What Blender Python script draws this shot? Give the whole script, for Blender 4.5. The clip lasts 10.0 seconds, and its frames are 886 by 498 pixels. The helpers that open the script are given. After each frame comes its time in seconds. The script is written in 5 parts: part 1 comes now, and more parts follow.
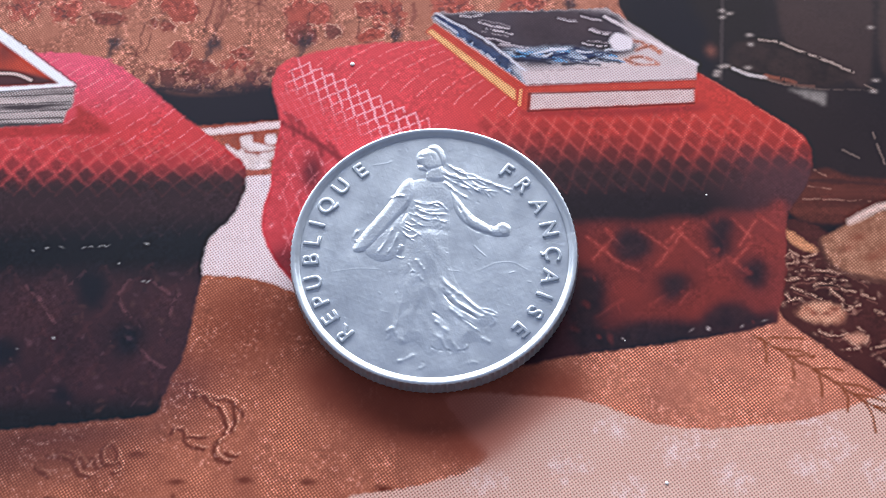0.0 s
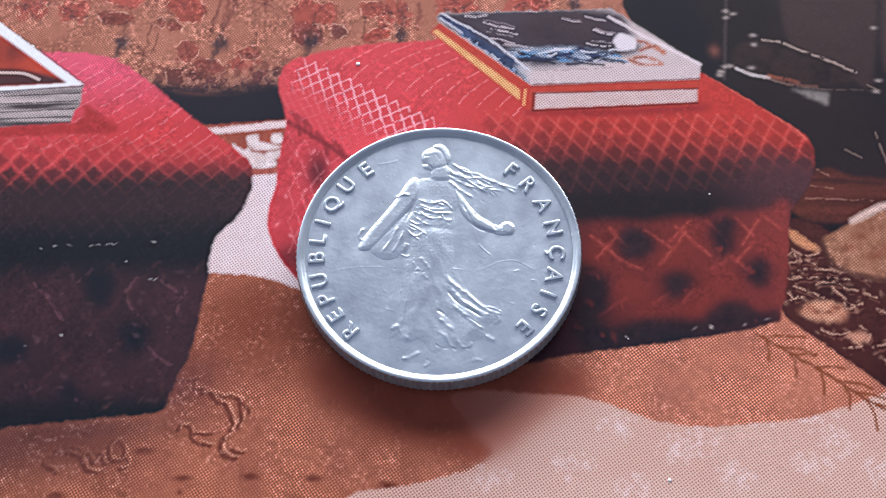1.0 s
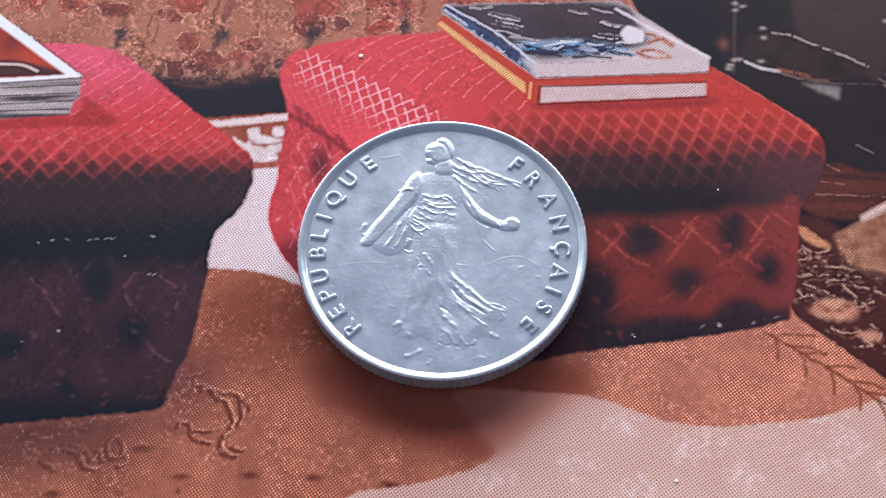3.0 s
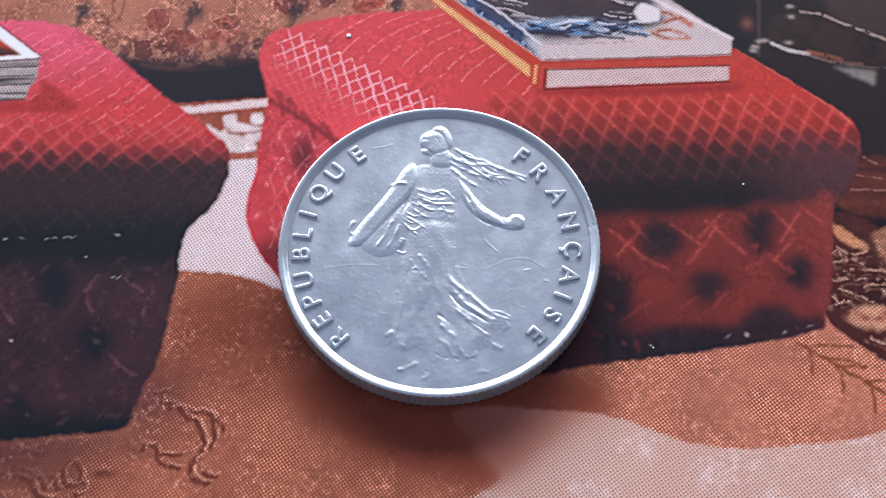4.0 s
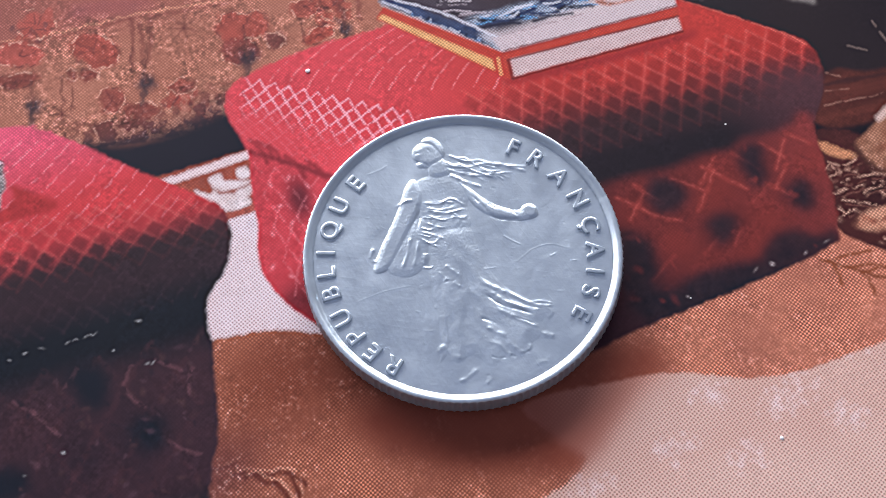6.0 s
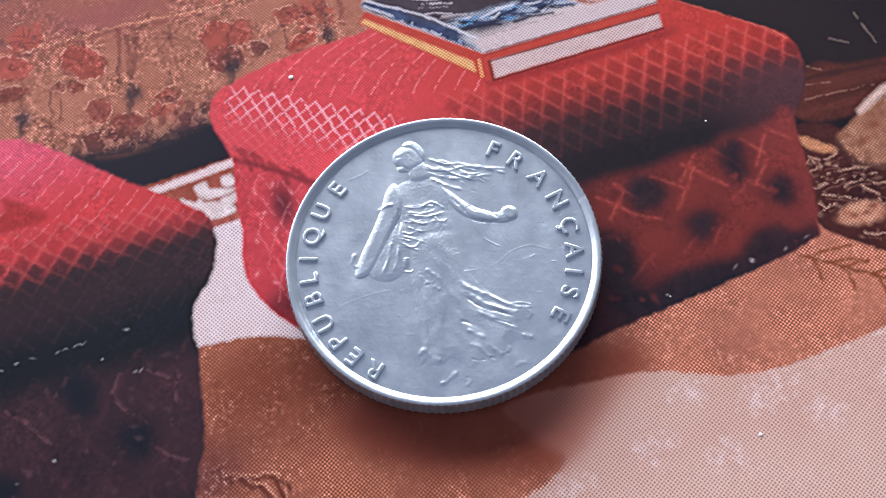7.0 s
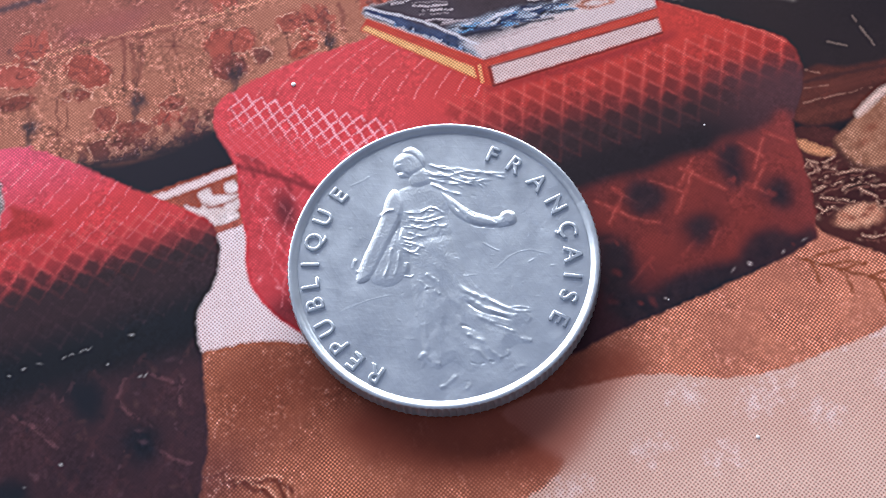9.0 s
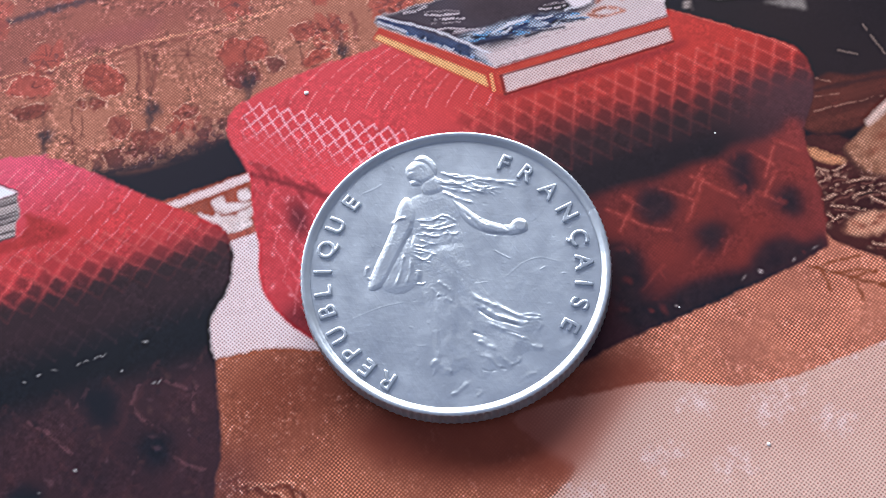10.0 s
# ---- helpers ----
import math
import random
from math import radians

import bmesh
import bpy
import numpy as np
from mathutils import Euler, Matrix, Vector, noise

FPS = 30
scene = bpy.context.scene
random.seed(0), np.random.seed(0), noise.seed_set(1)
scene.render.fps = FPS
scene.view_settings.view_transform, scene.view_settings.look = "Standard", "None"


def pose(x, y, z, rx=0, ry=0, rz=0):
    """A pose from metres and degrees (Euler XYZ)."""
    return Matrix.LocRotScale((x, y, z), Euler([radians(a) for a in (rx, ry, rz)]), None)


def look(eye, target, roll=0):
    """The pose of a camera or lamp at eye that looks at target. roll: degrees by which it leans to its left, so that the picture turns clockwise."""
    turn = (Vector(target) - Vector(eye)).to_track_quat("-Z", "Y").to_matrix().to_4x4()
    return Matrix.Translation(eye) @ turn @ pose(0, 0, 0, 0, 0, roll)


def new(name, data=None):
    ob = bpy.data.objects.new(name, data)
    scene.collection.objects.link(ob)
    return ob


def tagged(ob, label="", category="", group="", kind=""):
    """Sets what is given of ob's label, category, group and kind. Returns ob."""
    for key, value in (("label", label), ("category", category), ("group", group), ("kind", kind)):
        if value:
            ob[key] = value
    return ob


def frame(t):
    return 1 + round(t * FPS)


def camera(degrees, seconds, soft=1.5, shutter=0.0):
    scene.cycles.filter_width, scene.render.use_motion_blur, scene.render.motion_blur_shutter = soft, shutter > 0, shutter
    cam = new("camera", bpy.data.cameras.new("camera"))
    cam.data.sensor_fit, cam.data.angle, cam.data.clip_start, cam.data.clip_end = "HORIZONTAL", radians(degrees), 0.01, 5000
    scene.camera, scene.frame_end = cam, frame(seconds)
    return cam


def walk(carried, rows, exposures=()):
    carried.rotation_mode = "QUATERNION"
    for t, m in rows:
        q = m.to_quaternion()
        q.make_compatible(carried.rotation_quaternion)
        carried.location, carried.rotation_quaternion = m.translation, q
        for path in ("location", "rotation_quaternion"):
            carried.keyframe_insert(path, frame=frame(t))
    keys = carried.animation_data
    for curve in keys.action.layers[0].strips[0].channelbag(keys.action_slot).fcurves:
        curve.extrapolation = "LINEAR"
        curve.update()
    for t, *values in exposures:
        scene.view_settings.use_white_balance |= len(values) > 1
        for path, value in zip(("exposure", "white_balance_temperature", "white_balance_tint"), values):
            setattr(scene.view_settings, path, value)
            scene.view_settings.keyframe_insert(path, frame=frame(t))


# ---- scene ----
cam = camera(38.32, 10.0, soft=1.0)
PATH = [
    (0, (0.00257, -0.03895, 0.07907), (0.00045, 0.00114, 0.0), -3.40),
    (0.5, (0.00251, -0.03930, 0.07965), (0.00009, 0.00110, 0.0), -3.69),
    (1, (0.00256, -0.03933, 0.07956), (0.00012, 0.00103, 0.0), -3.70),
    (1.5, (0.00296, -0.03913, 0.07989), (0.00006, 0.00085, 0.0), -4.34),
    (2, (0.00253, -0.03939, 0.07970), (-0.00012, 0.00036, 0.0), -3.69),
    (2.5, (0.00294, -0.03957, 0.07993), (-0.00010, 0.00069, 0.0), -4.28),
    (2.7, (0.00294, -0.03956, 0.07993), (-0.00010, 0.00078, 0.0), -4.27),
    (3.8, (0.00148, -0.03401, 0.07099), (-0.00010, 0.00049, 0.0), -2.67),
    (4, (0.00153, -0.03398, 0.07100), (0.00007, 0.00073, 0.0), -2.49),
    (4.5, (0.00123, -0.03452, 0.07137), (0.00015, 0.00130, 0.0), -2.22),
    (4.7, (0.00241, -0.03627, 0.07230), (-0.00196, -0.00129, 0.0), -6.99),
    (5, (-0.00127, -0.03436, 0.07422), (-0.00373, 0.00023, 0.0), -6.38),
    (5.2, (-0.00068, -0.03432, 0.07300), (-0.00300, 0.00253, 0.0), -8.92),
    (5.3, (-0.00110, -0.03443, 0.07152), (-0.00146, 0.00375, 0.0), -8.80),
    (5.5, (-0.00642, -0.03259, 0.07279), (-0.00179, 0.00406, 0.0), -4.64),
    (6, (-0.00873, -0.03261, 0.07180), (-0.00110, 0.00147, 0.0), -2.90),
    (6.2, (-0.00923, -0.03323, 0.07070), (-0.00079, 0.00112, 0.0), -2.36),
    (7.3, (-0.00406, -0.03258, 0.07353), (0.00007, 0.00122, 0.0), -9.37),
    (7.5, (-0.00410, -0.03258, 0.07353), (-0.00003, 0.00115, 0.0), -9.45),
    (8, (-0.00355, -0.03264, 0.07360), (0.00030, 0.00141, 0.0), -9.98),
    (8.5, (-0.00361, -0.03275, 0.07365), (0.00028, 0.00142, 0.0), -9.97),
    (9, (-0.00371, -0.03299, 0.07388), (0.00015, 0.00167, 0.0), -10.10),
    (9.5, (-0.00402, -0.03307, 0.07384), (-0.00014, 0.00186, 0.0), -10.00),
    (10, (-0.00370, -0.03318, 0.07429), (-0.00043, 0.00242, 0.0), -11.06),
]
walk(cam, [(t, look(eye, target, roll)) for t, eye, target, roll in PATH],
     [(0, 0.0), (2, -0.03), (3.8, -0.07), (4.5, -0.10), (5.5, -0.05), (7.3, -0.04), (10, -0.03)])

# ---- light ----
world = bpy.data.worlds.new("sky")
scene.world = world
world.use_nodes = True
wn = world.node_tree.nodes
sky = wn.new("ShaderNodeTexSky")
sky.sky_type, sky.sun_disc = "NISHITA", False
sky.sun_elevation, sky.sun_rotation = radians(35), radians(10)
world.node_tree.links.new(sky.outputs[0], wn["Background"].inputs["Color"])
wn["Background"].inputs["Strength"].default_value = 0.08

WALL_Y = 1.5                       # inner face of the window wall
WIN = (-1.35, 1.15, 0.12, 0.86)    # opening: x0, x1, z0, z1
lamp = bpy.data.lights.new("window_daylight", "AREA")
lamp.shape, lamp.size, lamp.size_y = "RECTANGLE", WIN[1] - WIN[0], WIN[3] - WIN[2]
lamp.energy, lamp.color = 115.5, (0.98, 0.957, 1.03)
lamp_ob = new("window_daylight", lamp)
lamp_ob.matrix_world = look(((WIN[0] + WIN[1]) / 2, WALL_Y + 0.06, (WIN[2] + WIN[3]) / 2),
                            ((WIN[0] + WIN[1]) / 2, 0.0, (WIN[2] + WIN[3]) / 2))


# ---- materials ----
def material(name, rough=0.5, metal=0.0, colour=(0.5, 0.5, 0.5)):
    m = bpy.data.materials.new(name)
    m.use_nodes = True
    b = m.node_tree.nodes["Principled BSDF"]
    b.inputs["Base Color"].default_value = (*colour, 1)
    b.inputs["Roughness"].default_value = rough
    b.inputs["Metallic"].default_value = metal
    return m, m.node_tree, b


def node(tree, kind, **values):
    n = tree.nodes.new(kind)
    for key, v in values.items():
        n.inputs[key.replace("_", " ")].default_value = v
    return n


def maths(tree, op, a, b=None):
    n = tree.nodes.new("ShaderNodeMath")
    n.operation = op
    for i, v in enumerate((a, b)):
        if v is None:
            continue
        if isinstance(v, (int, float)):
            n.inputs[i].default_value = v
        else:
            tree.links.new(v, n.inputs[i])
    return n.outputs[0]


def plaster(name, colour):
    m, tree, b = material(name, 0.9, 0.0, colour)
    n = node(tree, "ShaderNodeTexNoise", Scale=6.0, Detail=6.0)
    ramp = tree.nodes.new("ShaderNodeMixRGB")
    ramp.inputs[1].default_value = (*[c * 0.92 for c in colour], 1)
    ramp.inputs[2].default_value = (*colour, 1)
    co = tree.nodes.new("ShaderNodeTexCoord")
    tree.links.new(co.outputs["Object"], n.inputs["Vector"])
    tree.links.new(n.outputs["Fac"], ramp.inputs[0])
    tree.links.new(ramp.outputs[0], b.inputs["Base Color"])
    return m


def printed_paper():
    """Coated paper: the inks' densities come from the sheet's own colour layer, and are laid down as three screens of fine dots."""
    m, tree, b = material("printed_paper", 0.42)
    link = tree.links.new
    ink = tree.nodes.new("ShaderNodeVertexColor")
    ink.layer_name = "ink"
    sep = tree.nodes.new("ShaderNodeSeparateColor")
    link(ink.outputs["Color"], sep.inputs[0])
    co = tree.nodes.new("ShaderNodeTexCoord")
    patch = node(tree, "ShaderNodeTexNoise", Scale=260.0, Detail=3.0)
    link(co.outputs["Object"], patch.inputs["Vector"])
    comb = tree.nodes.new("ShaderNodeCombineColor")

    def screen(angle, pitch):
        turn = node(tree, "ShaderNodeMapping", Rotation=(0, 0, radians(angle)), Scale=(2 * math.pi / pitch, 2 * math.pi / pitch, 1))
        link(co.outputs["Object"], turn.inputs["Vector"])
        xyz = tree.nodes.new("ShaderNodeSeparateXYZ")
        link(turn.outputs[0], xyz.inputs[0])
        round_dot = maths(tree, "MULTIPLY", maths(tree, "SINE", xyz.outputs[0]), maths(tree, "SINE", xyz.outputs[1]))
        return maths(tree, "MAXIMUM", maths(tree, "MINIMUM", maths(tree, "MULTIPLY", round_dot, 1.6), 1.0), -1.0)

    key, second = screen(10, PITCH), screen(41, PITCH * 1.02)
    uneven = maths(tree, "MAXIMUM", 0.35, maths(tree, "MULTIPLY", maths(tree, "SUBTRACT", patch.outputs["Fac"], 0.26), 4.0))
    open_ink = maths(tree, "MINIMUM", maths(tree, "ADD", 0.04, maths(tree, "MULTIPLY", sep.outputs[1], 6.5)), 1.0)
    bare = maths(tree, "MAXIMUM", maths(tree, "MINIMUM", maths(tree, "MULTIPLY", maths(tree, "SUBTRACT", 0.95, sep.outputs[1]), 2.3), 1.0), 0.05)
    paleness = maths(tree, "MAXIMUM", maths(tree, "MINIMUM", maths(tree, "MULTIPLY", maths(tree, "SUBTRACT", sep.outputs[1], 0.24), 8.0), 1.0), 0.0)
    for ch, (k1, k2) in enumerate(DOT):
        v = sep.outputs[ch]
        # dots fade out towards the solid inks
        room = maths(tree, "MULTIPLY", maths(tree, "MULTIPLY", maths(tree, "MULTIPLY", open_ink, uneven), bare), ink.outputs["Alpha"])
        dots = maths(tree, "ADD", maths(tree, "MULTIPLY", key, k1), maths(tree, "MULTIPLY", second, k2))
        light_dots = maths(tree, "MULTIPLY", maths(tree, "MAXIMUM", dots, -0.22), 1.95)
        dark_dots = maths(tree, "MINIMUM", dots, 0.2)
        dots = maths(tree, "ADD", light_dots, maths(tree, "MULTIPLY", maths(tree, "SUBTRACT", dark_dots, light_dots), paleness))
        even_room = maths(tree, "MULTIPLY", maths(tree, "MULTIPLY", bare, 0.98), ink.outputs["Alpha"])
        room = maths(tree, "ADD", room, maths(tree, "MULTIPLY", maths(tree, "SUBTRACT", even_room, room), paleness))
        gain = maths(tree, "ADD", 1.0, maths(tree, "MULTIPLY", dots, room))
        link(maths(tree, "MULTIPLY", v, gain), comb.inputs[ch])
    link(comb.outputs[0], b.inputs["Base Color"])
    grain = node(tree, "ShaderNodeTexNoise", Scale=2600.0, Detail=3.0)
    link(co.outputs["Object"], grain.inputs["Vector"])
    wave = node(tree, "ShaderNodeTexNoise", Scale=55.0, Detail=1.0)
    link(co.outputs["Object"], wave.inputs["Vector"])
    bump = node(tree, "ShaderNodeBump", Strength=0.06, Distance=0.00004)
    link(grain.outputs["Fac"], bump.inputs["Height"])
    link(bump.outputs[0], b.inputs["Normal"])
    link(maths(tree, "ADD", 0.36, maths(tree, "MULTIPLY", wave.outputs["Fac"], 0.12)), b.inputs["Roughness"])
    b.inputs["Specular IOR Level"].default_value = 0.14
    return m


def coin_metal(name, low):
    m, tree, b = material(name, 0.3, 1.0, (0.66, 0.665, 0.69))
    link = tree.links.new
    co = tree.nodes.new("ShaderNodeTexCoord")
    # broad dull patches
    dull = node(tree, "ShaderNodeTexNoise", Scale=480.0, Detail=9.0, Roughness=0.7)
    link(co.outputs["Object"], dull.inputs["Vector"])
    link(maths(tree, "ADD", low, maths(tree, "MULTIPLY", dull.outputs["Fac"], 0.2)), b.inputs["Roughness"])
    mix = tree.nodes.new("ShaderNodeMixRGB")
    mix.inputs[1].default_value = (0.41, 0.48, 0.55, 1)
    mix.inputs[2].default_value = (0.64, 0.735, 0.80, 1)
    link(dull.outputs["Fac"], mix.inputs[0])
    link(mix.outputs[0], b.inputs["Base Color"])
    # fine knocks and bag marks, and a few hairlines
    heights = []
    for angle, sx, sy in ((25, 420, 5200), (-48, 500, 6400), (70, 450, 5600)):
        way = node(tree, "ShaderNodeMapping", Rotation=(0, 0, radians(angle)))
        link(co.outputs["Object"], way.inputs["Vector"])
        turn = node(tree, "ShaderNodeMapping", Scale=(sx, sy, 1))
        link(way.outputs[0], turn.inputs["Vector"])
        s = node(tree, "ShaderNodeTexNoise", Scale=1.0, Detail=1.0)
        link(turn.outputs[0], s.inputs["Vector"])
        heights.append(maths(tree, "POWER", s.outputs["Fac"], 5.0))
    knock = node(tree, "ShaderNodeTexNoise", Scale=1900.0, Detail=5.0)
    link(co.outputs["Object"], knock.inputs["Vector"])
    broad = node(tree, "ShaderNodeTexNoise", Scale=520.0, Detail=3.0)
    link(co.outputs["Object"], broad.inputs["Vector"])
    h = maths(tree, "ADD", maths(tree, "ADD", heights[0], heights[1]), heights[2])
    h = maths(tree, "ADD", maths(tree, "MULTIPLY", h, 0.75), maths(tree, "ADD", maths(tree, "MULTIPLY", knock.outputs["Fac"], 1.5), maths(tree, "MULTIPLY", broad.outputs["Fac"], 0.35)))
    bump = node(tree, "ShaderNodeBump", Strength=0.36, Distance=0.00003)
    link(h, bump.inputs["Height"])
    link(bump.outputs[0], b.inputs["Normal"])
    return m


PITCH = 0.000262
DOT = ((0.46, 0.1), (0.56, 0.2), (0.56, 0.2))
MAT_PRINT = printed_paper()
MAT_COIN = coin_metal("worn_nickel", 0.275)
MAT_EDGE = coin_metal("dulled_nickel_edge", 0.46)
MAT_WALL = plaster("wall_paint", (0.44, 0.46, 0.50))
MAT_CEIL = plaster("ceiling_paint", (0.28, 0.32, 0.42))
MAT_FLOOR = plaster("floor_boards", (0.30, 0.22, 0.16))
MAT_TABLE = plaster("table_wood", (0.28, 0.18, 0.11))
MAT_PAPER = plaster("paper_edge", (0.72, 0.71, 0.69))
MAT_DUST = plaster("pale_dust", (0.85, 0.85, 0.85))


# ---- mesh helpers ----
def mesh_object(name, bm, mat, parent=None, label="", smooth=False):
    me = bpy.data.meshes.new(name)
    bm.to_mesh(me)
    bm.free()
    me.materials.append(mat)
    if smooth:
        me.shade_smooth()
    ob = new(name, me)
    if parent is not None:
        ob.parent = parent
    return tagged(ob, label)


def part(name, bm, mat, parent, label=""):
    return mesh_object(name, bm, mat, parent, label)


def box_bm(x0, x1, y0, y1, z0, z1, bevel=0.0):
    bm = bmesh.new()
    bmesh.ops.create_cube(bm, size=1.0, matrix=Matrix.Translation(((x0 + x1) / 2, (y0 + y1) / 2, (z0 + z1) / 2))
                          @ Matrix.Diagonal((x1 - x0, y1 - y0, z1 - z0, 1)))
    if bevel:
        bmesh.ops.bevel(bm, geom=bm.edges[:], offset=bevel, segments=2, affect="EDGES")
    return bm


def quick_mesh(name, verts, faces, mat, smooth=True):
    """A mesh from whole arrays of corners and four-cornered faces."""
    me = bpy.data.meshes.new(name)
    me.vertices.add(len(verts))
    me.vertices.foreach_set("co", np.ascontiguousarray(verts, np.float32).ravel())
    n = len(faces)
    me.loops.add(n * 4)
    me.polygons.add(n)
    me.polygons.foreach_set("loop_start", np.arange(0, n * 4, 4, dtype=np.int32))
    me.loops.foreach_set("vertex_index", np.ascontiguousarray(faces, np.int32).ravel())
    me.update(calc_edges=True)
    me.materials.append(mat)
    if smooth:
        me.shade_smooth()
    return me


# ---- the room that closes the place ----
RX0, RX1, RY0, RZ0, RZ1, T = -1.9, 2.1, -2.3, -0.76, 2.1, 0.1


def structure(name, bm, mat, label):
    return tagged(mesh_object(name, bm, mat), label, name.split("_")[0], kind="structure")


structure("floor", box_bm(RX0, RX1, RY0, WALL_Y, RZ0 - T, RZ0), MAT_FLOOR, "plain brown floor under the table")
structure("ceiling", box_bm(RX0, RX1, RY0, WALL_Y, RZ1, RZ1 + T), MAT_CEIL, "plain pale painted ceiling over the table")
structure("wall_west", box_bm(RX0 - T, RX0, RY0, WALL_Y, RZ0, RZ1), MAT_WALL, "plain pale painted wall")
structure("wall_east", box_bm(RX1, RX1 + T, RY0, WALL_Y, RZ0, RZ1), MAT_WALL, "plain pale painted wall")
structure("wall_south", box_bm(RX0, RX1, RY0 - T, RY0, RZ0, RZ1), MAT_WALL, "plain pale painted wall")
north = bmesh.new()
for x0, x1, z0, z1 in ((RX0, WIN[0], RZ0, RZ1), (WIN[1], RX1, RZ0, RZ1), (WIN[0], WIN[1], RZ0, WIN[2]), (WIN[0], WIN[1], WIN[3], RZ1)):
    bmesh.ops.create_cube(north, size=1.0, matrix=Matrix.Translation(((x0 + x1) / 2, WALL_Y + T / 2, (z0 + z1) / 2))
                          @ Matrix.Diagonal((x1 - x0, T, z1 - z0, 1)))
structure("wall_north", north, MAT_WALL, "plain pale painted wall with a window opening")

table = tagged(new("table"), "plain brown wooden table under the magazine", "table")
table.location = (0, 0, -0.006)
part("tabletop", box_bm(-0.55, 0.55, -0.45, 0.45, -0.03, 0.0, 0.003), MAT_TABLE, table)
for sx in (-1, 1):
    for sy in (-1, 1):
        part("leg", box_bm(sx * 0.5 - 0.025, sx * 0.5 + 0.025, sy * 0.4 - 0.025, sy * 0.4 + 0.025, RZ0 + 0.006, -0.03, 0.002), MAT_TABLE, table)


# ---- the printed picture ----
# Everything is laid out in millimetres on the sheet, with the coin near the origin.
STEP = 0.065
GX0, GX1, GY0, GY1 = -36.5, 37.5, -23.5, 32.5
NX, NY = int((GX1 - GX0) / STEP) + 1, int((GY1 - GY0) / STEP) + 1
gx = (GX0 + STEP * np.arange(NX)).astype(np.float32)
gy = (GY0 + STEP * np.arange(NY)).astype(np.float32)
XX, YY = np.meshgrid(gx, gy)
INK = np.zeros((NY, NX, 3), np.float32)
ZONE = np.zeros((NY, NX), np.int8)
rng = np.random.default_rng(7)


def mm(text):
    return [tuple(float(v) for v in p.split(",")) for p in text.split()]


def rgb(r, g, b):
    c = np.array([r, g, b], np.float32) / 255
    return np.where(c <= 0.04045, c / 12.92, ((c + 0.055) / 1.055) ** 2.4) * INK_GAIN - SHEEN


INK_GAIN, SHEEN = 0.92, 0.008   # the print's own tones, without the sheen that lies over them


def noise_field(size, seed, octaves=3, stretch=1.0):
    """Smooth noise from 0 to 1 with features of about size millimetres."""
    r = np.random.default_rng(seed)
    total, weight, amp = np.zeros((NY, NX), np.float32), 0.0, 1.0
    for _ in range(octaves):
        nx, ny = int((GX1 - GX0) / size / stretch) + 3, int((GY1 - GY0) / size) + 3
        g = r.random((ny, nx)).astype(np.float32)
        u, v = (gx - GX0) / size / stretch, (gy - GY0) / size
        iu, iv = u.astype(int), v.astype(int)
        fu, fv = u - iu, v - iv
        fu, fv = fu * fu * (3 - 2 * fu), fv * fv * (3 - 2 * fv)
        rows = g[:, iu] * (1 - fu) + g[:, iu + 1] * fu
        total += amp * (rows[iv] * (1 - fv)[:, None] + rows[iv + 1] * fv[:, None])
        weight, amp, size = weight + amp, amp * 0.55, size * 0.48
    return total / weight


def smooth(points, n=4, closed=True):
    """A flowing line through the points."""
    p = np.array(points, np.float32)
    k = len(p)
    out = []
    for i in range(k if closed else k - 1):
        if closed:
            a, b, c, d = p[(i - 1) % k], p[i], p[(i + 1) % k], p[(i + 2) % k]
        else:
            a, b, c, d = p[max(i - 1, 0)], p[i], p[i + 1], p[min(i + 2, k - 1)]
        for s in range(n):
            t = s / n
            out.append(0.5 * (2 * b + (c - a) * t + (2 * a - 5 * b + 4 * c - d) * t * t + (3 * b - a - 3 * c + d) * t ** 3))
    if not closed:
        out.append(p[-1])
    return np.array(out)


def blur(m, cells):
    k = int(round(cells))
    if k < 1:
        return m
    for axis in (0, 1):
        for _ in range(2):
            pad = [(k, k) if a == axis else (0, 0) for a in (0, 1)]
            c = np.cumsum(np.pad(m, pad, mode="edge"), axis=axis, dtype=np.float64)
            c = np.concatenate([np.zeros_like(np.take(c, [0], axis)), c], axis)
            w = 2 * k + 1
            n = m.shape[axis]
            m = ((np.take(c, np.arange(w, w + n), axis) - np.take(c, np.arange(n), axis)) / w).astype(np.float32)
    return m


def area(points, soft=0.05, wobble=0.0, seed=1, curved=True):
    """How much each cell of the sheet lies inside an outline, 0 to 1, with an edge that is soft over that many millimetres."""
    p = smooth(points) if curved else np.array(points, np.float32)
    q = np.roll(p, -1, 0)
    m = np.zeros((NY, NX), np.float32)
    shift = (noise_field(0.5, seed, 2) - 0.5) * 2 * wobble if wobble else None
    for j in np.nonzero((gy > p[:, 1].min() - 1) & (gy < p[:, 1].max() + 1))[0]:
        y = gy[j]
        cut = (p[:, 1] > y) != (q[:, 1] > y)
        if not cut.any():
            continue
        a, b = p[cut], q[cut]
        xs = np.sort(a[:, 0] + (y - a[:, 1]) / (b[:, 1] - a[:, 1]) * (b[:, 0] - a[:, 0]))
        x = gx if shift is None else gx + shift[j]
        for x0, x1 in zip(xs[::2], xs[1::2]):
            m[j] += np.clip((x - x0) / STEP + 0.5, 0, 1) - np.clip((x - x1) / STEP + 0.5, 0, 1)
    return np.clip(blur(m, soft / STEP), 0, 1)


def lay(mask, colour, zone=None):
    INK[:] += (colour - INK) * mask[..., None]
    if zone is not None:
        ZONE[mask > 0.5] = zone


